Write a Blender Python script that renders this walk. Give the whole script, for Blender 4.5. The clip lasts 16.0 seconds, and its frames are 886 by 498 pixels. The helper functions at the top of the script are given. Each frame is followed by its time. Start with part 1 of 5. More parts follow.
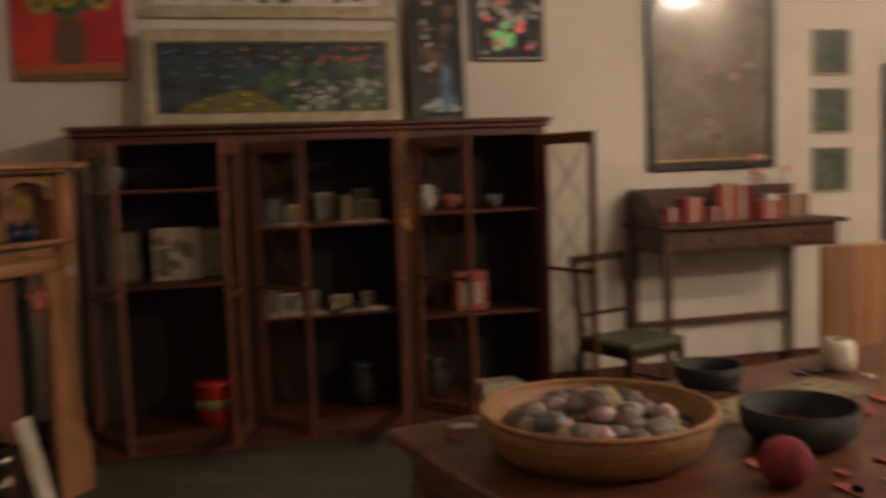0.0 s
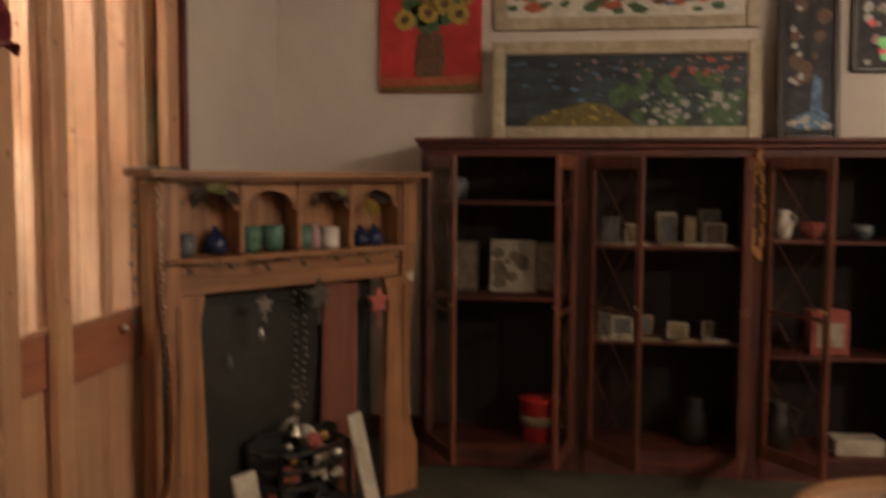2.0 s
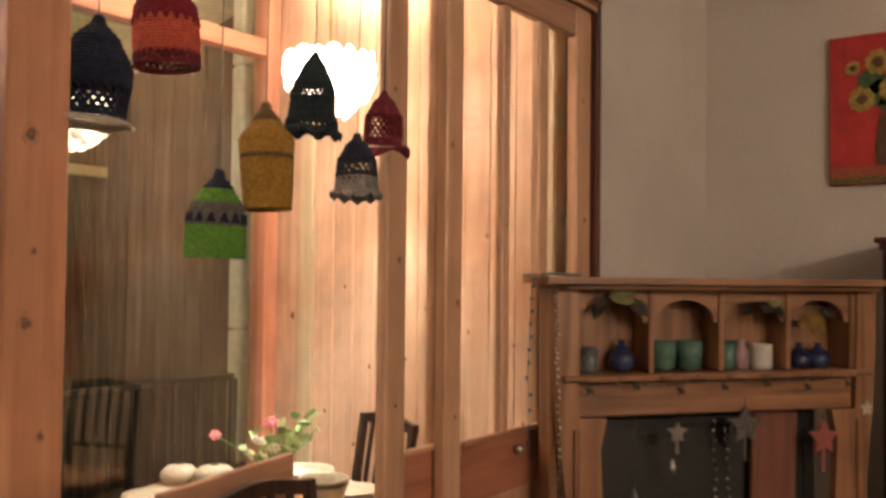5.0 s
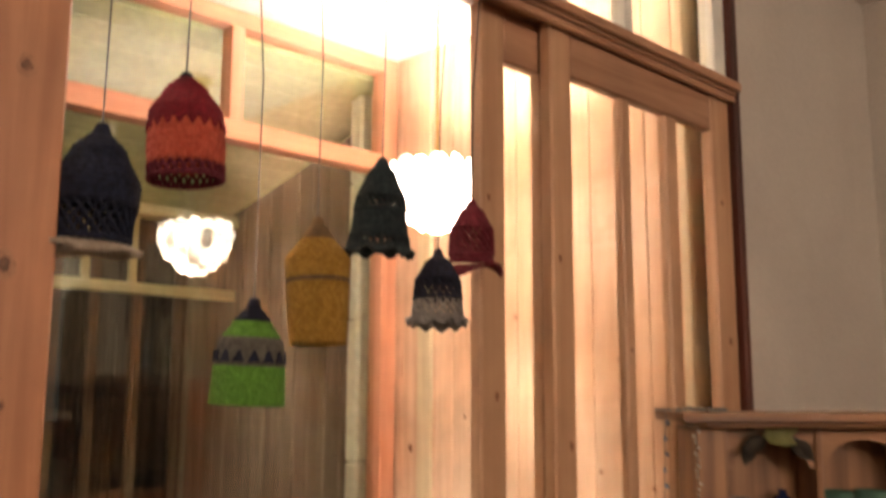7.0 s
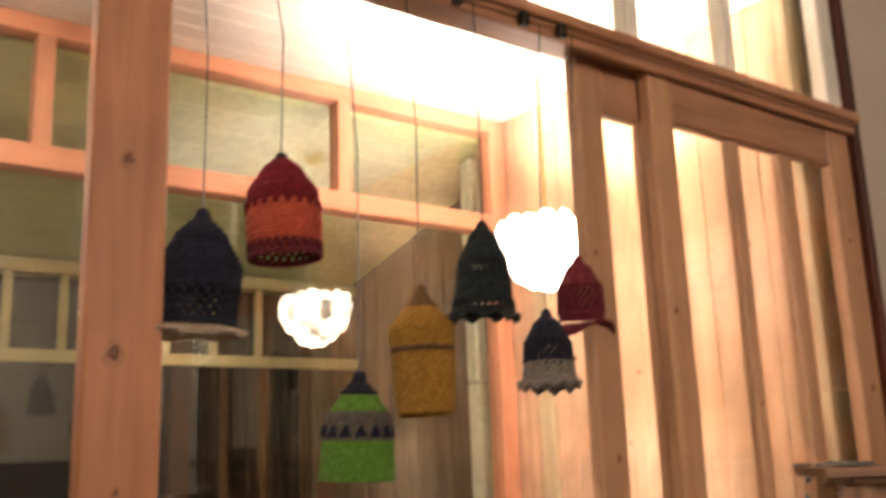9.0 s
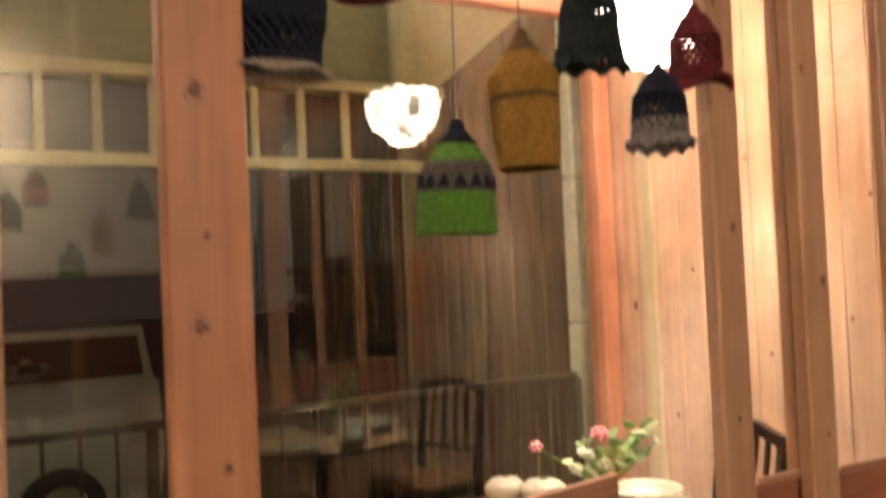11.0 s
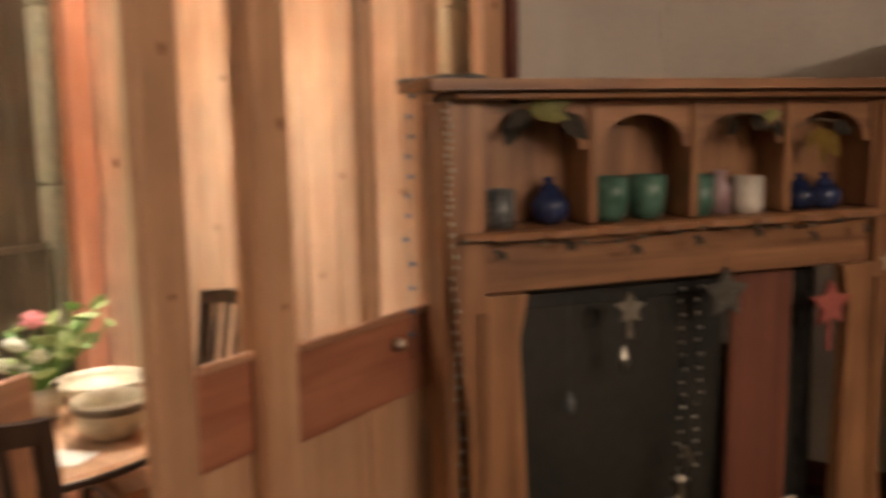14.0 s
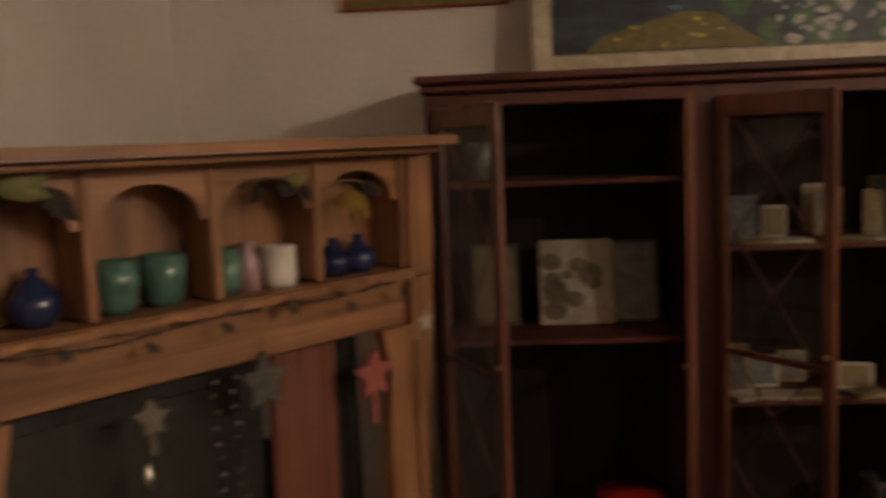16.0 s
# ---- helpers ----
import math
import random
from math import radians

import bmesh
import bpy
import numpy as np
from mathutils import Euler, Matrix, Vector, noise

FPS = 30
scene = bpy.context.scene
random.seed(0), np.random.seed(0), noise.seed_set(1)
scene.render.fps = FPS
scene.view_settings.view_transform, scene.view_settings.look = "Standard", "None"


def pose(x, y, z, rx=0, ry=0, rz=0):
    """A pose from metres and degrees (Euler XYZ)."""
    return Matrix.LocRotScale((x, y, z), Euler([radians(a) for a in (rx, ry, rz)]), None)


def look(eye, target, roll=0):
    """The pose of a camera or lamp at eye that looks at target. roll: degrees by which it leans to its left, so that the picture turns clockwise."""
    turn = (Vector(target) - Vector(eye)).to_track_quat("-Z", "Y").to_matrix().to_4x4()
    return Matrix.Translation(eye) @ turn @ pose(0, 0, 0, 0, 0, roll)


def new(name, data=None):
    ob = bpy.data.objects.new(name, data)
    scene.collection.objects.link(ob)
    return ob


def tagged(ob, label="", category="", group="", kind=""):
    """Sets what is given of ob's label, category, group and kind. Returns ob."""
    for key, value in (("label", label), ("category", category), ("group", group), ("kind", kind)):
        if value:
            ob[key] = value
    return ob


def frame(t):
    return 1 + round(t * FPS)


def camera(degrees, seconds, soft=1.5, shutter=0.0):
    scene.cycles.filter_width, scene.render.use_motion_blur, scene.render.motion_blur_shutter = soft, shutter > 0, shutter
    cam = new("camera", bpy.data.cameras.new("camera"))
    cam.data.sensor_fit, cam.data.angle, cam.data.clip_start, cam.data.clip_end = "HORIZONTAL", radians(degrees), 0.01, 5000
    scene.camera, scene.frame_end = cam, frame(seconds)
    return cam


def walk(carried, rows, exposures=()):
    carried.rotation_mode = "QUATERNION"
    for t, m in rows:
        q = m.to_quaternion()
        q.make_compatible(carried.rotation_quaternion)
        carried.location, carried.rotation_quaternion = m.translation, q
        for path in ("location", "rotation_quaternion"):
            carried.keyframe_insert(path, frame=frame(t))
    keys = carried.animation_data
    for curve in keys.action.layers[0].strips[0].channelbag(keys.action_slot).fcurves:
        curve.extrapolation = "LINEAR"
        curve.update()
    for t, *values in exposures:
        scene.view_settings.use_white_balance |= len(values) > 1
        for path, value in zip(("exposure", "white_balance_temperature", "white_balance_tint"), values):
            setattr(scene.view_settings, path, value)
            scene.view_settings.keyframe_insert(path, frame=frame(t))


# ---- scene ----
cam = camera(51.5, 16.0, soft=3.0, shutter=1.0)
PATH = [
    (0, (0.410, -1.362, 1.546), (0.915, 0.565, 1.361), -2.0),
    (0.5, (0.509, -1.362, 1.565), (0.686, 0.622, 1.376), -0.2),
    (1, (0.587, -1.357, 1.571), (0.478, 0.631, 1.388), 1.1),
    (1.5, (0.603, -1.279, 1.558), (0.383, 0.699, 1.363), 1.0),
    (2, (0.559, -1.160, 1.595), (0.295, 0.816, 1.437), 0.3),
    (2.5, (0.499, -1.081, 1.601), (0.069, 0.872, 1.547), -1.0),
    (3, (0.505, -0.982, 1.590), (-0.142, 0.910, 1.568), -1.2),
    (3.5, (0.560, -0.866, 1.599), (-0.325, 0.928, 1.606), 0.8),
    (4, (0.634, -0.801, 1.591), (-0.420, 0.899, 1.607), 1.2),
    (6.5, (0.393, -0.317, 1.665), (-0.907, 1.189, 1.872), 0.1),
    (7, (0.421, -0.207, 1.678), (-0.989, 1.179, 1.980), 0.2),
    (7.5, (0.420, -0.155, 1.700), (-1.016, 1.179, 2.097), -0.6),
    (8, (0.429, -0.156, 1.710), (-1.030, 1.126, 2.188), -1.4),
    (10.5, (0.372, -0.133, 1.614), (-1.346, 0.877, 1.779), -2.1),
    (11, (0.277, -0.092, 1.576), (-1.436, 0.939, 1.632), -2.5),
    (11.5, (0.159, -0.037, 1.551), (-1.509, 1.065, 1.489), -2.6),
    (12, (0.069, 0.024, 1.536), (-1.453, 1.315, 1.402), -2.3),
    (12.5, (0.016, 0.069, 1.519), (-1.384, 1.483, 1.319), -2.3),
    (13, (-0.006, 0.169, 1.514), (-1.325, 1.653, 1.269), -1.9),
    (13.5, (0.019, 0.311, 1.517), (-1.182, 1.890, 1.259), -1.1),
    (14, (0.075, 0.457, 1.508), (-0.968, 2.143, 1.244), -1.2),
    (14.5, (0.101, 0.553, 1.530), (-0.774, 2.329, 1.250), -1.4),
    (15, (0.054, 0.645, 1.561), (-0.566, 2.530, 1.308), -1.7),
    (15.5, (0.025, 0.733, 1.579), (-0.347, 2.686, 1.358), -2.6),
    (16, (0.020, 0.832, 1.590), (-0.115, 2.814, 1.362), -2.3),
]
walk(cam, [(t, look(e, g, r)) for t, e, g, r in PATH], ((0.0, 1.18), (2.5, 1.4), (4.0, 1.5), (8.0, 1.62), (11.0, 1.68), (13.0, 1.6), (14.5, 1.42), (16.0, 1.22)))

# ---- light ----
world = bpy.data.worlds.new("night")
scene.world = world
world.use_nodes = True
bg = world.node_tree.nodes["Background"]
bg.inputs["Color"].default_value = (0.010, 0.010, 0.009, 1)
bg.inputs["Strength"].default_value = 0.6
CHANDELIER_GLOW = 4.2
BULB_GLOW = 1080.0
PENDANT_GLOW = 270.0

# ---- materials ----
def rgb(c):
    return (c[0], c[1], c[2], 1)


def surface(name, c1, c2, rough=0.6, metal=0.0, scale=(4, 4, 4), detail=6.0, bump=0.15, spots=0.0, spot_scale=30.0, vary=0.0, lo=0.35, hi=0.7):
    """Two-tone noise surface with a finer grain, relief and a small change from piece to piece."""
    m = bpy.data.materials.new(name)
    m.use_nodes = True
    nt = m.node_tree
    n, l = nt.nodes, nt.links
    b = n["Principled BSDF"]
    b.inputs["Roughness"].default_value = rough
    b.inputs["Metallic"].default_value = metal
    co = n.new("ShaderNodeTexCoord")
    mp = n.new("ShaderNodeMapping")
    mp.inputs["Scale"].default_value = scale
    l.new(co.outputs["Object"], mp.inputs["Vector"])
    info = n.new("ShaderNodeObjectInfo")
    off = n.new("ShaderNodeVectorMath")
    off.operation = "MULTIPLY_ADD"
    cmb = n.new("ShaderNodeCombineXYZ")
    for k in range(3):
        l.new(info.outputs["Random"], cmb.inputs[k])
    off.inputs[1].default_value = (37, 53, 71)
    l.new(cmb.outputs[0], off.inputs[0])
    l.new(mp.outputs[0], off.inputs[2])
    t1 = n.new("ShaderNodeTexNoise")
    t1.inputs["Scale"].default_value = 1.0
    t1.inputs["Detail"].default_value = detail
    t1.inputs["Distortion"].default_value = 0.6
    l.new(off.outputs[0], t1.inputs["Vector"])
    ramp = n.new("ShaderNodeValToRGB")
    ramp.color_ramp.elements[0].position, ramp.color_ramp.elements[1].position = lo, hi
    ramp.color_ramp.elements[0].color, ramp.color_ramp.elements[1].color = rgb(c1), rgb(c2)
    l.new(t1.outputs["Fac"], ramp.inputs[0])
    last = ramp.outputs[0]
    if spots:
        t2 = n.new("ShaderNodeTexNoise")
        t2.inputs["Scale"].default_value = spot_scale
        t2.inputs["Detail"].default_value = 4
        l.new(co.outputs["Object"], t2.inputs["Vector"])
        r2 = n.new("ShaderNodeMapRange")
        r2.inputs[1].default_value, r2.inputs[2].default_value = 0.3, 0.7
        r2.inputs[3].default_value, r2.inputs[4].default_value = 1 - spots, 1 + spots * 0.4
        l.new(t2.outputs["Fac"], r2.inputs[0])
        mx = n.new("ShaderNodeVectorMath")
        mx.operation = "SCALE"
        l.new(last, mx.inputs[0])
        l.new(r2.outputs[0], mx.inputs["Scale"])
        last = mx.outputs[0]
    if vary:
        r3 = n.new("ShaderNodeMapRange")
        r3.inputs[3].default_value, r3.inputs[4].default_value = 1 - vary, 1 + vary
        l.new(info.outputs["Random"], r3.inputs[0])
        mv = n.new("ShaderNodeVectorMath")
        mv.operation = "SCALE"
        l.new(last, mv.inputs[0])
        l.new(r3.outputs[0], mv.inputs["Scale"])
        last = mv.outputs[0]
    l.new(last, b.inputs["Base Color"])
    if bump:
        bp = n.new("ShaderNodeBump")
        bp.inputs["Strength"].default_value = bump
        bp.inputs["Distance"].default_value = 0.004
        l.new(t1.outputs["Fac"], bp.inputs["Height"])
        l.new(bp.outputs[0], b.inputs["Normal"])
    return m


def pine(name, c1, c2, along="z", rough=0.45, vary=0.1, spots=0.12):
    k = {"x": (1.2, 22, 22), "y": (22, 1.2, 22), "z": (22, 22, 1.2)}[along]
    return surface(name, c1, c2, rough, 0, k, 5, 0.12, spots, 5.0, vary)


def yarn(name, c1, c2):
    m = surface(name, c1, c2, 0.95, 0, (90, 90, 90), 3, 0.0, 0.25, 220)
    n, l = m.node_tree.nodes, m.node_tree.links
    w = n.new("ShaderNodeTexWave")
    w.bands_direction = "Z"
    w.inputs["Scale"].default_value = 45
    w.inputs["Distortion"].default_value = 2.5
    w.inputs["Detail Scale"].default_value = 8
    co = n.new("ShaderNodeTexCoord")
    l.new(co.outputs["Object"], w.inputs["Vector"])
    bp = n.new("ShaderNodeBump")
    bp.inputs["Strength"].default_value = 0.9
    bp.inputs["Distance"].default_value = 0.006
    l.new(w.outputs["Fac"], bp.inputs["Height"])
    l.new(bp.outputs[0], n["Principled BSDF"].inputs["Normal"])
    return m


def glow(name, colour, strength):
    m = bpy.data.materials.new(name)
    m.use_nodes = True
    b = m.node_tree.nodes["Principled BSDF"]
    b.inputs["Base Color"].default_value = rgb(colour)
    b.inputs["Emission Color"].default_value = rgb(colour)
    b.inputs["Emission Strength"].default_value = strength
    return m


def pane_glass(name, tint, base, edge):
    """Clear thin pane: a mirror share that grows towards grazing angles."""
    m = bpy.data.materials.new(name)
    m.use_nodes = True
    nt = m.node_tree
    n, l = nt.nodes, nt.links
    n.remove(n["Principled BSDF"])
    tr, gl, mix, lw = n.new("ShaderNodeBsdfTransparent"), n.new("ShaderNodeBsdfGlossy"), n.new("ShaderNodeMixShader"), n.new("ShaderNodeLayerWeight")
    tr.inputs[0].default_value = rgb(tint)
    gl.inputs["Roughness"].default_value = 0.0
    gl.inputs[0].default_value = (0.92, 0.95, 0.84, 1)
    lw.inputs[0].default_value = 0.5
    pw, mr = n.new("ShaderNodeMath"), n.new("ShaderNodeMapRange")
    pw.operation = "POWER"
    pw.inputs[1].default_value = 4.0
    l.new(lw.outputs["Facing"], pw.inputs[0])
    l.new(pw.outputs[0], mr.inputs[0])
    mr.inputs[3].default_value, mr.inputs[4].default_value = base, edge
    l.new(mr.outputs[0], mix.inputs[0])
    l.new(tr.outputs[0], mix.inputs[1])
    l.new(gl.outputs[0], mix.inputs[2])
    l.new(mix.outputs[0], n["Material Output"].inputs[0])
    return m


PINE_Z = pine("pine_upright", (0.42, 0.23, 0.13), (0.52, 0.315, 0.19), "z")
PINE_Y = pine("pine_level", (0.35, 0.175, 0.10), (0.50, 0.285, 0.175), "y")
LEAF_PINE = pine("orange_knotty_pine", (0.36, 0.15, 0.075), (0.50, 0.24, 0.125), "z", 0.45, 0.08, 0.2)
BENCH = pine("tan_bench_board", (0.27, 0.145, 0.085), (0.38, 0.215, 0.13), "x", 0.5, 0.05, 0.1)
SEAT_TAN = pine("tan_chair_seat", (0.26, 0.12, 0.06), (0.40, 0.20, 0.10), "x", 0.4)
# lighter mahogany: the light on the open door edges is put into the colour
LIT_DOOR_FRAME = pine("lit_mahogany_door_frame", (0.075, 0.020, 0.009), (0.16, 0.048, 0.021), "z", 0.5, 0.15, 0.25)
RAIL_RED = pine("red_brown_lock_rail", (0.24, 0.085, 0.045), (0.36, 0.145, 0.08), "y")
BOARD_Z = pine("pine_boarding", (0.67, 0.425, 0.275), (0.81, 0.57, 0.40), "z", 0.45, 0.12, 0.2)
PALE_Z = pine("pale_batten", (0.66, 0.53, 0.34), (0.78, 0.66, 0.45), "z")
PINK_Z = pine("salmon_painted_timber", (0.62, 0.285, 0.175), (0.72, 0.36, 0.23), "z", 0.45, 0.03)
PINK_Y = pine("salmon_painted_rail", (0.62, 0.285, 0.175), (0.72, 0.36, 0.23), "y", 0.45, 0.03)
MANTEL_U = pine("mantel_pine_upright", (0.17, 0.076, 0.034), (0.36, 0.175, 0.080), "z", 0.42, 0.08, 0.2)
MANTEL_L = pine("mantel_pine_level", (0.18, 0.080, 0.036), (0.37, 0.18, 0.083), "x", 0.42, 0.08, 0.2)
RED_WOOD = pine("red_stained_plank", (0.11, 0.034, 0.018), (0.18, 0.060, 0.032), "z", 0.5)
MAHOGANY_Z = pine("mahogany_upright", (0.040, 0.0075, 0.0035), (0.110, 0.021, 0.009), "z", 0.6, 0.1, 0.2)
MAHOGANY_X = pine("mahogany_level", (0.040, 0.0075, 0.0035), (0.110, 0.021, 0.009), "x", 0.6, 0.1, 0.2)
# near-black red: the shade inside the cabinet is put into this colour
CAB_BACK = pine("shaded_cabinet_back", (0.007, 0.002, 0.0012), (0.018, 0.0045, 0.0028), "z", 0.8)
DARK_WOOD = pine("dark_chair_wood", (0.018, 0.010, 0.007), (0.045, 0.024, 0.015), "z", 0.32)
DESK_WOOD = pine("desk_wood", (0.04, 0.017, 0.010), (0.09, 0.040, 0.022), "x", 0.4)
TABLE_WOOD = pine("table_wood", (0.060, 0.020, 0.012), (0.135, 0.046, 0.026), "x", 0.38, 0.1, 0.2)
CAFE_TOP = pine("cafe_table_top", (0.42, 0.25, 0.15), (0.58, 0.38, 0.24), "x", 0.3)
WEATHER = pine("weathered_dark_boards", (0.024, 0.019, 0.015), (0.14, 0.105, 0.08), "z", 0.7, 0.3, 0.4)
PLASTER = surface("grey_cream_plaster", (0.50, 0.45, 0.40), (0.57, 0.52, 0.465), 0.85, 0, (1.3, 1.3, 1.3), 8, 0.06, 0.06, 60)
WHITE = surface("white_paint", (0.72, 0.70, 0.64), (0.80, 0.78, 0.72), 0.5, 0, (5, 5, 5), 5, 0.04, 0.06, 40)
CEIL = surface("ceiling_white", (0.64, 0.57, 0.51), (0.71, 0.65, 0.59), 0.7, 0, (2, 2, 2), 6, 0.05, 0.05, 30)
PIPE = surface("pale_green_paint", (0.76, 0.79, 0.70), (0.84, 0.86, 0.77), 0.6, 0, (8, 8, 3), 5, 0.1, 0.15, 25)
CARPET = surface("olive_carpet", (0.038, 0.036, 0.022), (0.072, 0.066, 0.041), 0.95, 0, (3, 3, 3), 8, 0.2, 0.35, 150)
LINO = surface("sunroom_floor", (0.18, 0.10, 0.06), (0.26, 0.15, 0.09), 0.5, 0, (3, 14, 3), 6, 0.1, 0.1, 40)
PORCH = surface("grey_concrete", (0.10, 0.10, 0.085), (0.19, 0.185, 0.16), 0.8, 0, (3, 3, 3), 8, 0.2, 0.3, 40)
GROUND = surface("night_ground", (0.05, 0.05, 0.042), (0.09, 0.088, 0.075), 0.9, 0, (2, 2, 2), 8, 0.3, 0.3, 40)
SLATE = surface("grey_green_iron", (0.010, 0.0088, 0.006), (0.024, 0.021, 0.014), 0.5, 0.0, (4, 4, 4), 6, 0.15, 0.3, 30)
BLACK = surface("black_iron", (0.012, 0.011, 0.010), (0.035, 0.031, 0.027), 0.5, 0.4, (14, 14, 14), 5, 0.2, 0.2, 60)
SILVER = surface("tarnished_silver", (0.45, 0.43, 0.38), (0.72, 0.70, 0.63), 0.28, 1.0, (20, 20, 20), 5, 0.1)
BRASS = surface("dull_brass", (0.42, 0.27, 0.09), (0.62, 0.43, 0.17), 0.35, 1.0, (20, 20, 20), 5, 0.1)
GREEN_GLAZE = surface("sea_green_glaze", (0.05, 0.115, 0.085), (0.095, 0.185, 0.14), 0.2, 0, (9, 9, 9), 5, 0.05, 0.15, 40)
BLUE_GLAZE = surface("cobalt_glaze", (0.012, 0.018, 0.055), (0.03, 0.045, 0.12), 0.18, 0, (9, 9, 9), 5, 0.05, 0.2, 40)
GREY_GLAZE = surface("speckled_grey_glaze", (0.06, 0.07, 0.075), (0.16, 0.17, 0.165), 0.3, 0, (60, 60, 60), 5, 0.05, 0.3, 60)
WHITE_GLAZE = surface("white_glaze", (0.42, 0.38, 0.33), (0.54, 0.50, 0.44), 0.25, 0, (9, 9, 9), 5, 0.03, 0.05, 40)
MAUVE_GLAZE = surface("mauve_glaze", (0.24, 0.15, 0.16), (0.34, 0.22, 0.23), 0.3, 0, (9, 9, 9), 5, 0.03, 0.1, 40)
STONEWARE = surface("cream_stoneware", (0.42, 0.37, 0.265), (0.56, 0.50, 0.37), 0.35, 0, (14, 14, 14), 5, 0.06, 0.15, 70)
BROWN_GLAZE = surface("brown_glaze_band", (0.10, 0.075, 0.05), (0.19, 0.15, 0.10), 0.3, 0, (20, 20, 20), 5, 0.06)
WICKER = surface("coiled_straw", (0.17, 0.078, 0.027), (0.27, 0.132, 0.048), 0.65, 0, (6, 6, 90), 4, 0.4, 0.2, 60)
STONE = surface("mixed_pebbles", (0.035, 0.03, 0.03), (0.24, 0.185, 0.16), 0.6, 0, (9, 9, 9), 3, 0.1, 0.2, 80, 0.3)
RED = surface("red_lacquer", (0.36, 0.02, 0.018), (0.48, 0.035, 0.03), 0.4, 0, (9, 9, 9), 4, 0.04, 0.1, 40)
DULL_RED = surface("faded_red_felt", (0.24, 0.058, 0.046), (0.34, 0.095, 0.075), 0.9, 0, (30, 30, 30), 4, 0.1, 0.1, 90)
CRIMSON = surface("crimson_wool", (0.10, 0.008, 0.016), (0.19, 0.016, 0.03), 0.9, 0, (50, 50, 50), 4, 0.4, 0.2, 90)
CREAM = surface("cream_card", (0.34, 0.30, 0.23), (0.50, 0.45, 0.36), 0.8, 0, (9, 9, 9), 5, 0.05, 0.15, 50)
BUFF = surface("buff_card", (0.17, 0.13, 0.07), (0.30, 0.24, 0.13), 0.8, 0, (9, 9, 9), 5, 0.05, 0.2, 50)
OLIVE = surface("olive_cloth", (0.05, 0.055, 0.03), (0.09, 0.095, 0.055), 0.9, 0, (30, 30, 30), 5, 0.15, 0.2, 90)
GILT = surface("pale_gilt_frame", (0.29, 0.24, 0.16), (0.42, 0.36, 0.26), 0.5, 0.1, (14, 14, 14), 5, 0.1, 0.15, 40)
FRAME_BLACK = surface("black_frame", (0.012, 0.011, 0.010), (0.03, 0.027, 0.024), 0.35, 0, (14, 14, 14), 5, 0.05)
LEAF = surface("leaf_green", (0.10, 0.24, 0.045), (0.24, 0.42, 0.10), 0.5, 0, (30, 30, 30), 4, 0.1)
PINK = surface("pink_petals", (0.60, 0.19, 0.22), (0.75, 0.34, 0.34), 0.7, 0, (40, 40, 40), 4, 0.1)
WHITE_PETAL = surface("white_petals", (0.62, 0.62, 0.48), (0.74, 0.74, 0.60), 0.7, 0, (40, 40, 40), 4, 0.1)
CANVAS_RED = surface("red_painted_canvas", (0.34, 0.012, 0.014), (0.50, 0.035, 0.03), 0.6, 0, (5, 5, 3), 6, 0.2, 0.25, 14)
CANVAS_SEA = surface("deep_blue_canvas", (0.006, 0.010, 0.016), (0.030, 0.050, 0.062), 0.45, 0, (5, 5, 16), 6, 0.3, 0.35, 30)
CANVAS_DARK = surface("dark_canvas", (0.008, 0.008, 0.010), (0.045, 0.045, 0.052), 0.7, 0, (10, 10, 6), 6, 0.2, 0.4, 24)
CANVAS_MIST = surface("misty_grey_canvas", (0.12, 0.098, 0.075), (0.25, 0.205, 0.16), 0.12, 0, (3, 3, 4), 6, 0.1, 0.2, 12)
CANVAS_PALE = surface("pale_canvas", (0.46, 0.44, 0.38), (0.60, 0.58, 0.5), 0.5, 0, (6, 6, 6), 6, 0.2, 0.2, 20)
CANVAS_GREEN = surface("grey_green_canvas", (0.05, 0.062, 0.052), (0.12, 0.13, 0.11), 0.5, 0, (8, 8, 8), 6, 0.1, 0.2, 20)
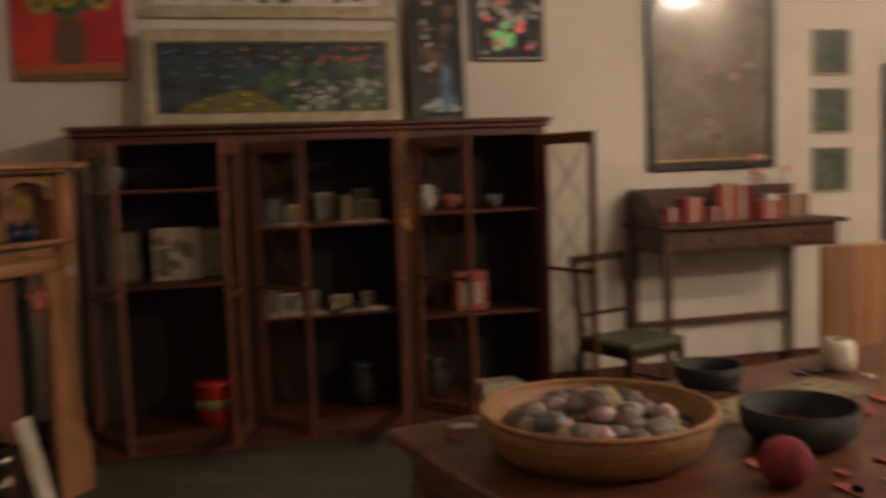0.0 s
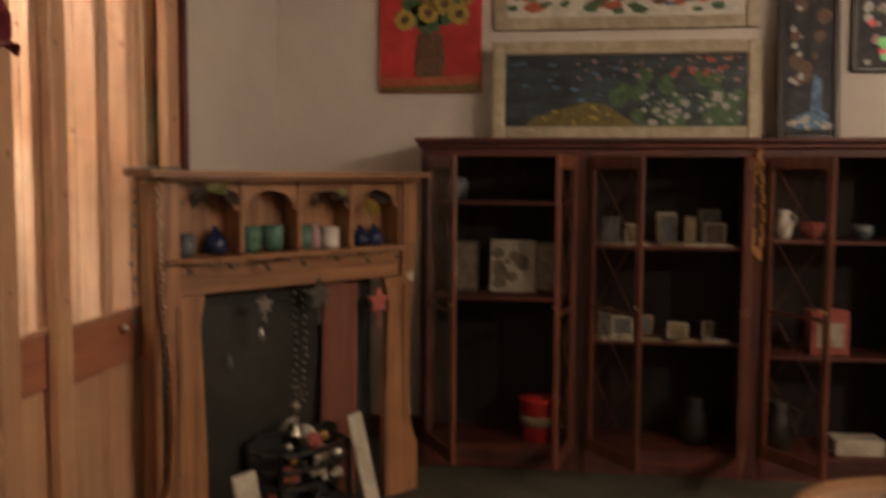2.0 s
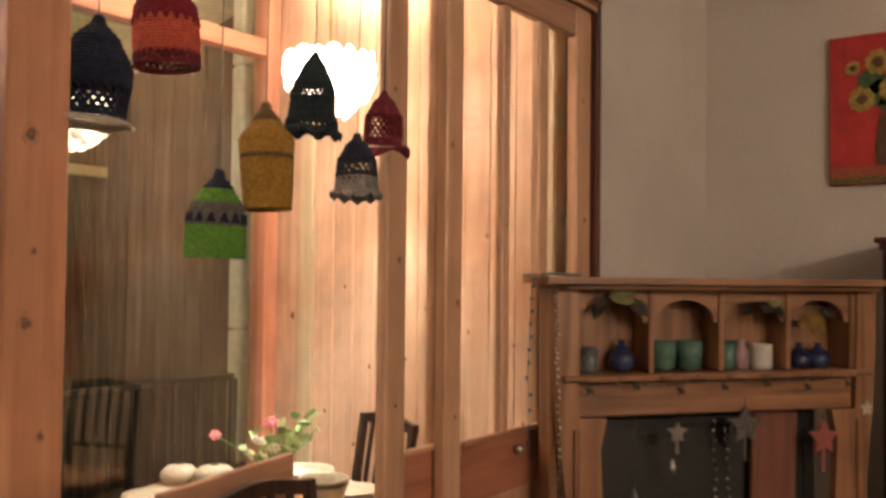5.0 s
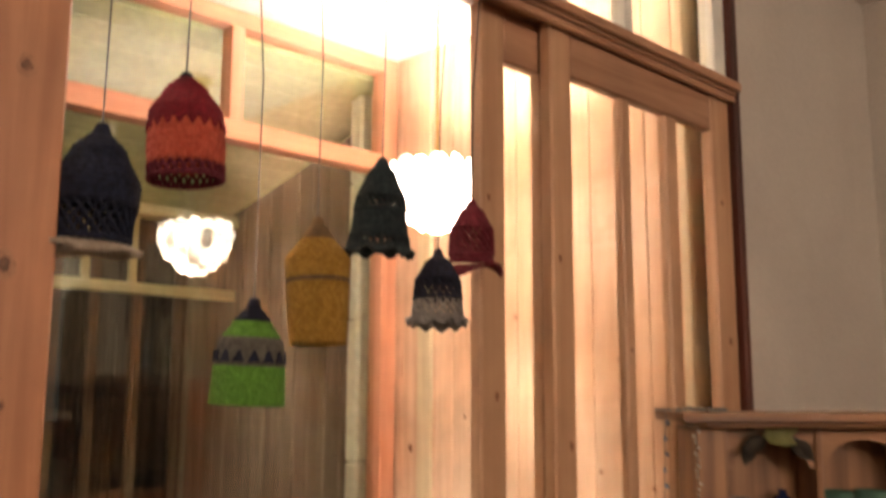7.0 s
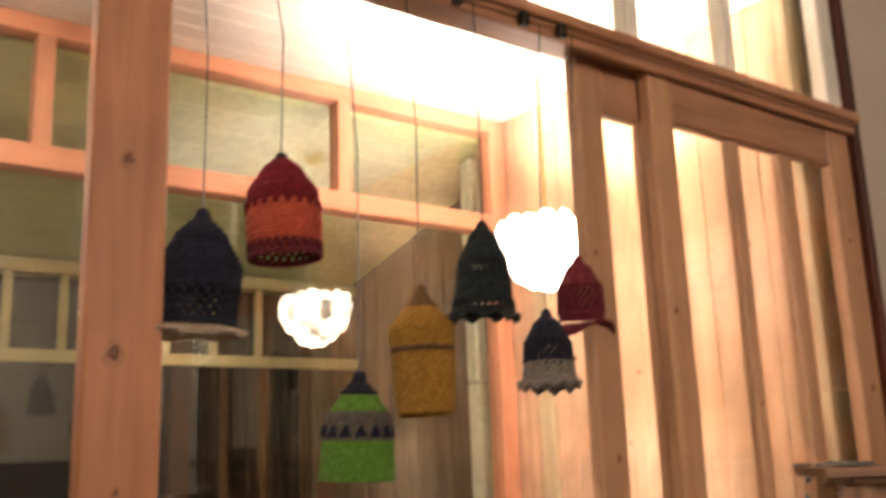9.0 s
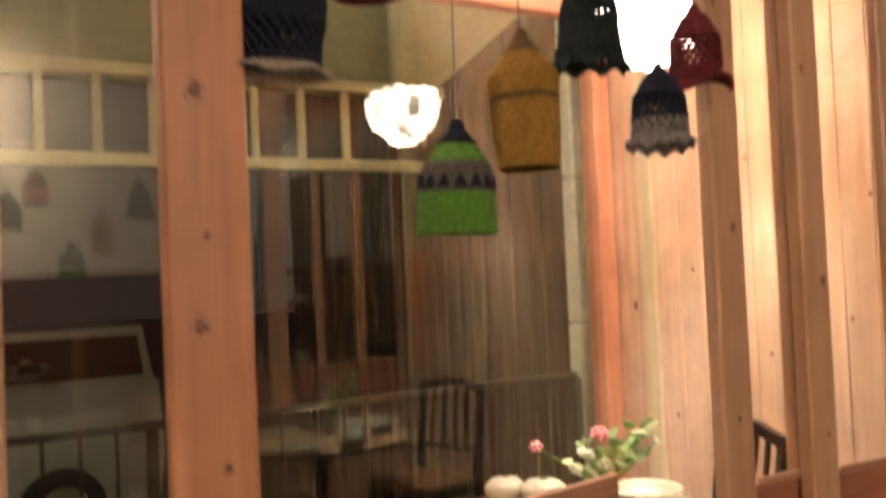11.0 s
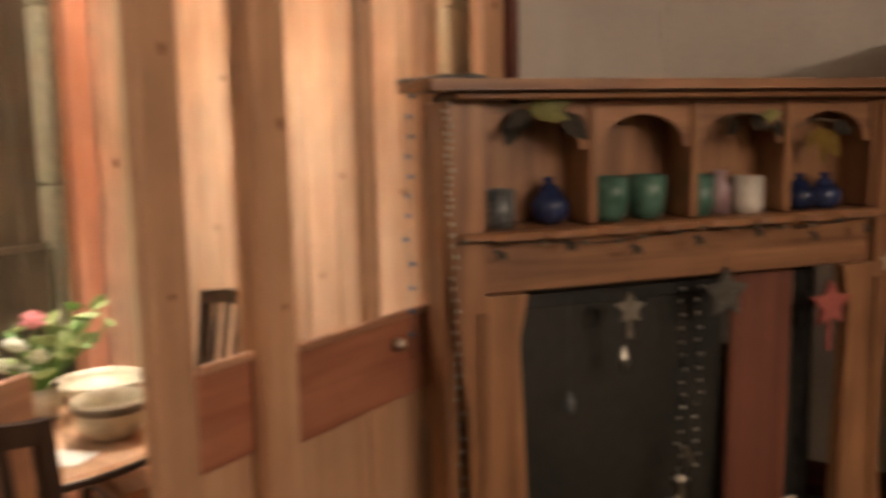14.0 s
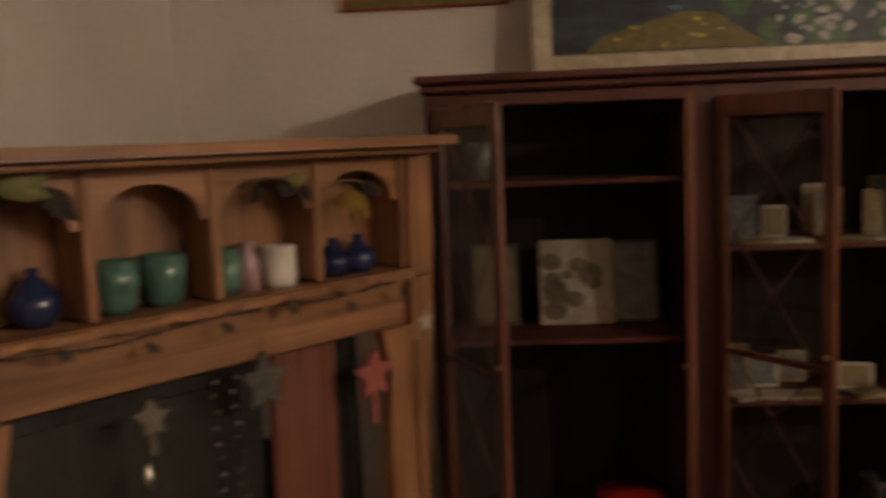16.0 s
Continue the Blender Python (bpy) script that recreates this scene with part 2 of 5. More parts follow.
PAINTS = {
    "yellow": surface("yellow_oil_paint", (0.26, 0.18, 0.03), (0.50, 0.37, 0.08), 0.5, 0, (40, 40, 40), 4, 0.3),
    "ochre": surface("ochre_oil_paint", (0.07, 0.056, 0.012), (0.16, 0.122, 0.025), 0.5, 0, (40, 40, 40), 4, 0.3),
    "brown": surface("brown_oil_paint", (0.06, 0.03, 0.015), (0.14, 0.07, 0.035), 0.5, 0, (40, 40, 40), 4, 0.3),
    "green": surface("green_oil_paint", (0.02, 0.06, 0.02), (0.07, 0.13, 0.05), 0.5, 0, (40, 40, 40), 4, 0.3),
    "white": surface("white_oil_paint", (0.24, 0.24, 0.22), (0.40, 0.39, 0.35), 0.5, 0, (40, 40, 40), 4, 0.3),
    "pink": surface("pink_oil_paint", (0.20, 0.115, 0.10), (0.32, 0.20, 0.165), 0.5, 0, (40, 40, 40), 4, 0.3),
    "blue": surface("blue_oil_paint", (0.03, 0.08, 0.15), (0.09, 0.20, 0.32), 0.5, 0, (40, 40, 40), 4, 0.3),
    "orange": surface("orange_oil_paint", (0.46, 0.16, 0.04), (0.58, 0.24, 0.07), 0.5, 0, (40, 40, 40), 4, 0.3),
    "rust": surface("rust_oil_paint", (0.25, 0.05, 0.025), (0.38, 0.10, 0.05), 0.5, 0, (40, 40, 40), 4, 0.3),
    "lime": surface("lime_oil_paint", (0.10, 0.55, 0.12), (0.2, 0.7, 0.25), 0.4, 0, (40, 40, 40), 4, 0.3),
    "scarlet": surface("scarlet_oil_paint", (0.62, 0.03, 0.05), (0.75, 0.09, 0.12), 0.4, 0, (40, 40, 40), 4, 0.3),
}
Y_NAVY = yarn("navy_yarn", (0.004, 0.006, 0.020), (0.014, 0.022, 0.058))
Y_DARK = yarn("dark_teal_yarn", (0.006, 0.014, 0.018), (0.02, 0.036, 0.04))
Y_RED = yarn("deep_red_yarn", (0.20, 0.006, 0.016), (0.32, 0.012, 0.028))
Y_CORAL = yarn("coral_yarn", (0.58, 0.08, 0.045), (0.74, 0.14, 0.075))
Y_GOLD = yarn("mustard_yarn", (0.36, 0.18, 0.02), (0.52, 0.29, 0.045))
Y_BROWN = yarn("brown_yarn", (0.14, 0.08, 0.03), (0.24, 0.14, 0.06))
Y_GREEN = yarn("grass_green_yarn", (0.09, 0.25, 0.025), (0.17, 0.40, 0.05))
Y_GREY = yarn("grey_yarn", (0.10, 0.09, 0.075), (0.18, 0.16, 0.13))
Y_ASH = yarn("ash_grey_yarn", (0.24, 0.22, 0.21), (0.40, 0.37, 0.35))
Y_CREAM = yarn("cream_yarn", (0.42, 0.34, 0.26), (0.58, 0.5, 0.4))
Y_MAROON = yarn("maroon_yarn", (0.16, 0.012, 0.025), (0.28, 0.03, 0.05))
GLASS_OUT = pane_glass("window_glass", (0.88, 0.91, 0.84), 0.135, 0.70)
AMBER = surface("amber_bead", (0.36, 0.17, 0.045), (0.50, 0.27, 0.09), 0.3, 0, (30, 30, 30), 4, 0.05)
GLASS_IN = pane_glass("door_glass", (0.97, 0.96, 0.94), 0.04, 0.35)
SHELL = glow("lit_shell_petal", (1.0, 0.83, 0.70), CHANDELIER_GLOW)
sn = SHELL.node_tree
si, sm = sn.nodes.new("ShaderNodeObjectInfo"), sn.nodes.new("ShaderNodeMapRange")
sm.inputs[3].default_value, sm.inputs[4].default_value = CHANDELIER_GLOW * 0.12, CHANDELIER_GLOW * 2.0
sn.links.new(si.outputs["Random"], sm.inputs[0])
sn.links.new(sm.outputs[0], sn.nodes["Principled BSDF"].inputs["Emission Strength"])
# glow added to brighten the gaps between the petals
ADDED_BOWL = glow("added_bowl_glow", (1.0, 0.83, 0.70), CHANDELIER_GLOW * 0.4)
BULB = glow("lit_bulb", (1.0, 0.92, 0.80), BULB_GLOW)
LAMP_WARM = glow("lit_lamp_globe", (1.0, 0.80, 0.63), PENDANT_GLOW)

# ---- mesh helpers ----
def part(name, bm, material, parent=None, label="", smooth=False):
    me = bpy.data.meshes.new(name)
    if smooth:
        for f in bm.faces:
            f.smooth = True
    bm.to_mesh(me)
    bm.free()
    me.materials.append(material)
    ob = new(name, me)
    if parent is not None:
        ob.parent = parent
    if label:
        ob["label"] = label
    return ob


def thing(name, m, label, category, group=""):
    ob = new(name)
    ob.matrix_world = m
    return tagged(ob, label, category, group)


def box(x0, x1, y0, y1, z0, z1, bevel=0.004, bm=None):
    own = bmesh.new()
    r = bmesh.ops.create_cube(own, size=1.0)
    for v in r["verts"]:
        v.co = Vector(((x0 + x1) / 2 + v.co.x * (x1 - x0), (y0 + y1) / 2 + v.co.y * (y1 - y0), (z0 + z1) / 2 + v.co.z * (z1 - z0)))
    if bevel:
        bmesh.ops.bevel(own, geom=list(own.edges), offset=min(bevel, 0.3 * min(x1 - x0, y1 - y0, z1 - z0)), segments=1, affect="EDGES")
    if bm is None:
        return own
    join(bm, own)
    return bm


def join(bm, other, m=None):
    if m is not None:
        other.transform(m)
    me = bpy.data.meshes.new("tmp")
    other.to_mesh(me)
    other.free()
    bm.from_mesh(me)
    bpy.data.meshes.remove(me)


def lathe(profile, steps=24, wobble=0.0, waves=8):
    """Turned shape from (radius, height) pairs."""
    bm = bmesh.new()
    rings = []
    for r, z in profile:
        ring = []
        for k in range(steps):
            a = 2 * math.pi * k / steps
            rr = r * (1 + wobble * math.sin(waves * a))
            ring.append(bm.verts.new((rr * math.cos(a), rr * math.sin(a), z)))
        rings.append(ring)
    for p, q in zip(rings, rings[1:]):
        for k in range(steps):
            j = (k + 1) % steps
            bm.faces.new((p[k], p[j], q[j], q[k]))
    bmesh.ops.remove_doubles(bm, verts=bm.verts, dist=1e-5)
    bmesh.ops.recalc_face_normals(bm, faces=bm.faces)
    return bm


def slab(points, t0, t1, plane="xz"):
    """A flat outline given thickness: points in the plane, t0 to t1 along the third axis."""
    bm = bmesh.new()
    put = {"xz": lambda a, b, t: (a, t, b), "yz": lambda a, b, t: (t, a, b), "xy": lambda a, b, t: (a, b, t)}[plane]
    f0 = [bm.verts.new(put(a, b, t0)) for a, b in points]
    f1 = [bm.verts.new(put(a, b, t1)) for a, b in points]
    bm.faces.new(f0)
    bm.faces.new(list(reversed(f1)))
    k = len(points)
    for i in range(k):
        j = (i + 1) % k
        bm.faces.new((f0[j], f0[i], f1[i], f1[j]))
    bmesh.ops.recalc_face_normals(bm, faces=bm.faces)
    return bm


def tube(points, r, sides=6, bm=None):
    own = bm or bmesh.new()
    rings = []
    pts = [Vector(p) for p in points]
    for i, p in enumerate(pts):
        d = (pts[min(i + 1, len(pts) - 1)] - pts[max(i - 1, 0)]).normalized()
        a = d.cross(Vector((0, 0, 1)) if abs(d.z) < 0.9 else Vector((1, 0, 0))).normalized()
        b = d.cross(a)
        rings.append([own.verts.new(p + r * (math.cos(2 * math.pi * k / sides) * a + math.sin(2 * math.pi * k / sides) * b)) for k in range(sides)])
    for p, q in zip(rings, rings[1:]):
        for k in range(sides):
            j = (k + 1) % sides
            own.faces.new((p[k], p[j], q[j], q[k]))
    own.faces.new(rings[0])
    own.faces.new(list(reversed(rings[-1])))
    return own


def ball(r, m=None, sub=2, rough=0.0):
    bm = bmesh.new()
    bmesh.ops.create_icosphere(bm, subdivisions=sub, radius=r)
    if rough:
        for v in bm.verts:
            v.co *= 1 + rough * noise.noise(v.co / r * 1.7 + Vector((r * 91, 3, 7)))
    if m is not None:
        bm.transform(m)
    return bm


# ---- plan ----
XP = -1.225          # plane of the glazed doors
XG = -3.16           # outer glazing of the sunroom
YB = 4.27            # picture wall
YS = 2.93            # boarded side wall of the sunroom
ZS = 3.41            # sunroom ceiling
ZR = 3.55            # room ceiling
YL = -2.6            # near end
XR = 6.2             # right end

def structure(name, bm, mat, label, category):
    return tagged(part(name, bm, mat), label, category, kind="structure")

structure("floor", box(XP - 0.02, XR, YL, YB, -0.1, 0, 0), CARPET, "worn olive green carpet of the main room", "floor")
structure("floor_sunroom", box(XG - 0.05, XP - 0.02, YL, YS, -0.1, 0, 0), LINO, "brown boarded floor of the sunroom", "floor")
structure("wall_north", box(XP - 0.15, XR + 0.15, YB, YB + 0.15, -0.1, ZR, 0), PLASTER, "plain grey cream plaster wall behind the pictures", "wall")
structure("wall_east", box(XR, XR + 0.15, YL, YB, -0.1, ZR, 0), PLASTER, "plain grey cream plaster wall", "wall")
# added out of view so that the window mirrors a dark lower wall
structure("trim_wainscot", box(XR - 0.03, XR - 0.002, YL + 0.01, YB - 0.01, 0, 1.75, 0.006), MAHOGANY_Z, "dark boarding added out of view to darken the window reflections", "wainscot")
structure("wall_south", box(XG - 0.1, XR + 0.15, YL - 0.15, YL, -0.1, ZR, 0), PLASTER, "plain grey cream plaster wall closing the room", "wall")
structure("wall_west", box(XP - 0.15, XP + 0.03, 2.934, YB, 0, ZR, 0), PLASTER, "short grey cream plaster wall in the corner", "wall")
structure("ceiling", box(XP - 0.1, XR, YL, YB, ZR, ZR + 0.1, 0), CEIL, "plain white ceiling of the main room", "ceiling")
bm = bmesh.new()
k = XG - 0.1
while k < XP - 0.12:
    box(k + 0.002, k + 0.118, YL, YS, ZS, ZS + 0.06, 0.004, bm)
    k += 0.12
box(XG - 0.1, XP - 0.1, YL, YS, ZS + 0.02, ZS + 0.12, 0, bm)
structure("ceiling_sunroom", bm, CEIL, "white boarded sunroom ceiling", "ceiling")
structure("baseboard", box(XP + 0.6, XR, YB - 0.02, YB - 0.002, 0, 0.14, 0.004), MAHOGANY_X, "dark stained skirting board along the plaster wall", "skirting")

# boarded side wall of the sunroom, board by board
wall_boards = structure("wall_boarded", box(XG - 0.2, XP - 0.15, YS + 0.02, YS + 0.12, 0, ZS + 0.1, 0), BOARD_Z, "warm pine boarded side wall of the sunroom", "wall")
me_board = None
k = -2.84
while k < XP - 0.17:
    w = 0.138
    b = part("board", box(0, w - 0.003, 0, 0.02, 0, ZS, 0.003), BOARD_Z, wall_boards) if me_board is None else new("board", me_board)
    me_board = b.data
    b.parent = wall_boards
    b.location = (k, YS, 0)
    k += w
part("batten", box(-2.94, -2.845, YS - 0.014, YS + 0.02, 0, ZS, 0.004), PALE_Z, wall_boards, "pale unstained batten")
part("batten", box(-3.05, -2.942, YS - 0.002, YS + 0.02, 0, ZS, 0.004), BOARD_Z, wall_boards)

# ---- outer glazing ----
glz = tagged(new("window_1"), "salmon painted timber window wall with transom lights", "window", kind="structure")
part("corner_post", box(XG - 0.05, XG + 0.05, YS - 0.10, YS - 0.003, 0, ZS, 0.004), PINK_Z, glz)
for y in (1.95, 0.62, -0.70, -2.02):
    part("mullion", box(XG - 0.045, XG + 0.045, y - 0.035, y + 0.035, 2.885, ZS - 0.08, 0.004), PINK_Z, glz)
part("transom", box(XG - 0.05, XG + 0.05, YL, YS - 0.10, 2.79, 2.885, 0.004), PINK_Y, glz)
part("head", box(XG - 0.05, XG + 0.05, YL, YS - 0.10, ZS - 0.08, ZS - 0.003, 0.004), PINK_Y, glz)
part("sill", box(XG - 0.06, XG + 0.07, YL, YS - 0.10, 0.05, 0.10, 0.004), PINK_Y, glz)
part("apron", box(XG - 0.03, XG + 0.03, YL, YS - 0.10, 0, 0.048, 0.004), PINK_Y, glz)
for z0, z1, ys in ((0.102, 2.785, (-2.58, YS - 0.105)), (2.89, ZS - 0.085, (-2.58, YS - 0.105))):
    p = part("pane", box(XG - 0.003, XG + 0.003, ys[0], ys[1], z0, z1, 0), GLASS_OUT, glz, "dark night-time glass pane full of reflections")
    bm_flat = bmesh.new()
    vs = [bm_flat.verts.new(c) for c in ((XG, ys[0], z0), (XG, ys[1], z0), (XG, ys[1], z1), (XG, ys[0], z1))]
    bm_flat.faces.new(vs)
    bm_flat.to_mesh(p.data)
    bm_flat.free()
    p.visible_shadow = False

# ---- outside ----
structure("ground", box(-60, XG - 0.2, -60, 60, -0.6, -0.45, 0), GROUND, "dark ground outside at night", "ground")
out = tagged(new("wall_outside"), "dark weathered vertical boards of the neighbouring wall", "wall", kind="structure")
part("backing", box(-8.0, XG - 0.2, YS + 0.28, YS + 0.38, -0.4, 3.6, 0), WEATHER, out)
meshes = [part("board", box(0, 0.15, 0, 0.03, -0.4, 3.25, 0.005), WEATHER, out).data]
first = True
k = XG - 0.4
while k > -7.9:
    ob = out.children[-1] if first else new("board", meshes[0])
    first = False
    ob.parent = out
    ob.location = (k, YS + 0.24 + random.uniform(0, 0.012), random.uniform(-0.02, 0.02))
    k -= 0.156
downpipe = thing("downpipe", pose(XG - 0.27, YS + 0.02, 0), "pale green painted downpipe at the window corner", "downpipe")
for z0 in (-0.3, 0.55, 1.3, 2.05, 2.8):
    part("pipe_length", box(-0.05, 0.05, -0.05, 0.05, z0, z0 + 0.743, 0.012), PIPE, downpipe)

def railing(x0, y0, x1, y1, top, posts):
    d = Vector((x1 - x0, y1 - y0, 0))
    L = d.length
    ob = thing("iron_railing", pose(x0, y0, 0, 0, 0, math.degrees(math.atan2(d.y, d.x))), "thin black iron porch railing seen through the glass", "railing")
    part("top_rail", box(0, L, -0.018, 0.018, top - 0.03, top, 0.005), BLACK, ob)
    part("bottom_rail", box(0, L, -0.012, 0.012, 0.02, 0.05, 0.004), BLACK, ob)
    for i in range(posts + 1):
        x = L * i / posts
        big = i % 8 == 0
        h = 0.02 if big else 0.007
        part("post" if big else "baluster", box(x - h, x + h, -h, h, -0.3 if big else 0.05, top - 0.03, 0.003), BLACK, ob)

railing(-3.38, 2.86, -3.34, -2.4, 1.06, 40)

CREAM_PAINT = surface("cream_frieze_paint", (0.56, 0.50, 0.27), (0.68, 0.62, 0.36), 0.55, 0, (6, 6, 6), 5, 0.06, 0.1, 40)
SOFFIT = surface("yellow_green_soffit", (0.54, 0.56, 0.27), (0.66, 0.67, 0.36), 0.7, 0, (3, 1, 3), 6, 0.08, 0.15, 20)
CAR_WHITE = surface("white_car_paint", (0.28, 0.30, 0.26), (0.34, 0.36, 0.31), 0.25, 0, (2, 2, 2), 4, 0.0, 0.05, 20)
CAR_GLASS = surface("dark_car_glass", (0.004, 0.007, 0.008), (0.012, 0.013, 0.014), 0.08, 0, (2, 2, 2), 3, 0.0)
RUBBER = surface("black_rubber", (0.012, 0.012, 0.012), (0.022, 0.022, 0.022), 0.8, 0, (20, 20, 20), 4, 0.1)

# veranda beyond the glass: porch floor, sloping soffit, frieze and posts
structure("porch_floor", box(-5.1, XG - 0.07, -6, YS + 0.2, -0.449, -0.02, 0), PORCH, "grey concrete porch floor outside", "porch")
bm = bmesh.new()
k = XG - 0.08
while k > -5.2:
    z = 3.34 - (XG - k) * 0.25
    join(bm, slab([(k, z), (k - 0.155, z - 0.039), (k - 0.155, z - 0.01), (k, z + 0.03)], -6, YS + 0.22))
    k -= 0.16
structure("ceiling_porch", bm, SOFFIT, "yellow green boarded soffit sloping over the porch", "soffit")
frieze = thing("porch_frieze", pose(-5.0, 0, 0), "cream painted porch frieze with upright bars", "frieze")
part("top_rail", box(-0.03, 0.03, -6, YS + 0.2, 2.76, 2.84, 0.006), CREAM_PAINT, frieze)
part("bottom_rail", box(-0.03, 0.03, -6, YS + 0.2, 2.26, 2.33, 0.006), CREAM_PAINT, frieze)
for i in range(27):
    y = -5.4 + 0.30 * i
    part("bar", box(-0.02, 0.02, y - 0.024, y + 0.024, 2.332, 2.758, 0.004), CREAM_PAINT, frieze)

car = thing("parked_car", pose(-7.4, 0, 0), "white parked car with dark windows on the street", "car")
prof_car = [(1.75, -0.12), (1.80, 0.25), (1.76, 0.84), (-2.3, 0.84), (-3.1, 0.55), (-3.2, 0.0), (-3.15, -0.15)]
part("body", slab(prof_car, -1.7, 0.0, "yz"), CAR_WHITE, car)
part("cabin", slab([(1.74, 0.842), (1.66, 1.27), (-1.2, 1.27), (-2.1, 0.842)], -1.6, -0.08, "yz"), CAR_WHITE, car)
for a, b in ((0.36, 1.66), (-0.6, 0.32), (-1.6, -0.64)):
    part("side_window", slab([(a, 0.87), (b, 0.87), (b - 0.04, 1.20), (a, 1.20)], -0.079, -0.07, "yz"), CAR_GLASS, car)
part("door_handle", box(0.0, 0.02, 0.2, 0.36, 0.52, 0.55, 0.006), CAR_GLASS, car)
for y in (1.0, -2.3):
    w = part("wheel", lathe([(0.0005, -0.1), (0.30, -0.1), (0.33, -0.06), (0.33, 0.06), (0.30, 0.1), (0.0005, 0.1)], 28), RUBBER, car)
    w.matrix_local = pose(-0.02, y, -0.12, 0, 90, 0)
    part("rim", lathe([(0.0005, 0.101), (0.19, 0.101), (0.20, 0.115), (0.0005, 0.12)], 20), SILVER, w)

# ---- glazed sliding doors ----
def door_leaf(x, y0, y1, muntins, label, knob=None, z1=2.762, ws=0.125, wood=PINE_Z):
    ob = thing("sliding_door", pose(x, y0, 0), label, "door", "glazed sliding doors")
    W, t = y1 - y0, 0.022
    part("stile", box(-t, t, 0, ws, 0.01, z1, 0.005), wood, ob)
    part("stile", box(-t, t, W - 0.13, W, 0.01, z1, 0.005), wood, ob)
    part("top_rail", box(-t + 0.002, t - 0.002, ws + 0.002, W - 0.132, 2.61, z1, 0.005), PINE_Y, ob)
    part("lock_rail", box(-t + 0.002, t - 0.002, ws + 0.002, W - 0.132, 0.83, 1.035, 0.005), RAIL_RED, ob)
    part("bead", box(t - 0.004, t + 0.012, ws + 0.002, W - 0.132, 1.035, 1.055, 0.004), PINE_Y, ob)
    part("bottom_rail", box(-t + 0.002, t - 0.002, ws + 0.002, W - 0.132, 0.02, 0.24, 0.005), PINE_Y, ob)
    ys = [ws + 0.002] + [v for m in muntins for v in m] + [W - 0.132]
    for a, b in muntins:
        part("muntin", box(-t + 0.004, t - 0.004, a, b, 1.037, 2.608, 0.006), PINE_Z, ob)
        part("mullion", box(-t + 0.004, t - 0.004, a, b, 0.242, 0.828, 0.006), PINE_Z, ob)
    for a, b in zip(ys[::2], ys[1::2]):
        p = part("pane", box(-0.002, 0.002, a + 0.002, b - 0.002, 1.04, 2.606, 0), GLASS_IN, ob)
        p.visible_shadow = False
        q = part("panel", box(-0.008, 0.008, a + 0.002, b - 0.002, 0.244, 0.826, 0.003), PINE_Z, ob)
    if knob is not None:
        part("pull_knob", ball(0.018, pose(0.045, knob, 0.98), 2), SILVER, ob, "small pale glass pull knob", True)
    return ob

leaf_a = door_leaf(XP, 1.83, 2.885, [(0.36, 0.41), (0.62, 0.695)], "tall pine sliding door with three narrow glass panes", 0.445, ws=0.097)
leaf_b = door_leaf(XP - 0.052, 1.585, 1.975, [], "narrow pine door with one glass pane pushed behind another leaf", ws=0.10)
leaf_c = door_leaf(XP + 0.12, -0.72, 0.385, [(0.36, 0.41), (0.70, 0.755)], "tall knotty pine sliding door beside the opening", z1=2.72, wood=LEAF_PINE)
KNOT = surface("pine_knot", (0.09, 0.036, 0.018), (0.21, 0.09, 0.046), 0.5, 0, (60, 60, 60), 4, 0.2)
KNOT_HALO = surface("pine_knot_halo", (0.26, 0.11, 0.055), (0.38, 0.18, 0.095), 0.5, 0, (60, 60, 60), 4, 0.2)
def knot(parent, plane, u, v, t, rx, ry):
    pts = [(u + rx * (1 + 0.2 * math.sin(3 * q + u * 9)) * math.cos(q), v + ry * math.sin(q)) for q in [2 * math.pi * j / 12 for j in range(12)]]
    part("knot", slab(pts, t, t + 0.0008, plane), KNOT_HALO, parent)
    part("knot_heart", slab([(u + 0.55 * (a - u) * (1 + 0.3 * math.sin(5 * a * 90)), v + 0.5 * (b - v)) for a, b in pts], t + 0.0008 * (1 if plane == "yz" else -1), t + 0.0016 * (1 if plane == "yz" else -0.2), plane), KNOT, parent)
for v, ry in ((1.87, 0.026), (1.515, 0.024), (1.65, 0.011), (1.30, 0.014), (2.20, 0.022)):
    knot(leaf_c, "yz", 1.035 + 0.02 * math.sin(v * 40), v, 0.0222, ry * 0.7, ry)
for leaf, u, v, ry in ((leaf_a, 0.07, 1.52, 0.016), (leaf_a, 0.03, 2.05, 0.013), (leaf_a, 0.06, 1.14, 0.010), (leaf_a, 1.0, 1.85, 0.016), (leaf_a, 0.98, 2.35, 0.012), (leaf_b, 0.06, 1.66, 0.014), (leaf_b, 0.03, 2.2, 0.012), (leaf_b, 0.05, 1.2, 0.010), (leaf_a, 0.66, 1.45, 0.008), (leaf_a, 0.385, 1.8, 0.008)):
    knot(leaf, "yz", u, v, 0.0222 if u < 0.2 or u > 0.9 else 0.0182, ry * 0.65, ry)
knot(wall_boards, "xz", -2.99, 1.39, YS - 0.0035, 0.015, 0.022)
for u, v in ((-2.75, 0.9), (-2.62, 1.55), (-2.45, 1.15), (-2.3, 2.0), (-2.1, 1.45), (-1.95, 1.0), (-2.5, 2.5), (-1.75, 1.8), (-1.6, 1.3), (-1.5, 2.2), (-2.68, 2.1), (-2.55, 0.75), (-2.38, 1.7), (-2.22, 1.2), (-2.02, 2.3), (-1.85, 1.35), (-1.68, 2.45), (-1.55, 0.95), (-1.45, 1.6)):
    knot(wall_boards, "xz", u, v, YS - 0.0012, 0.008, 0.012)
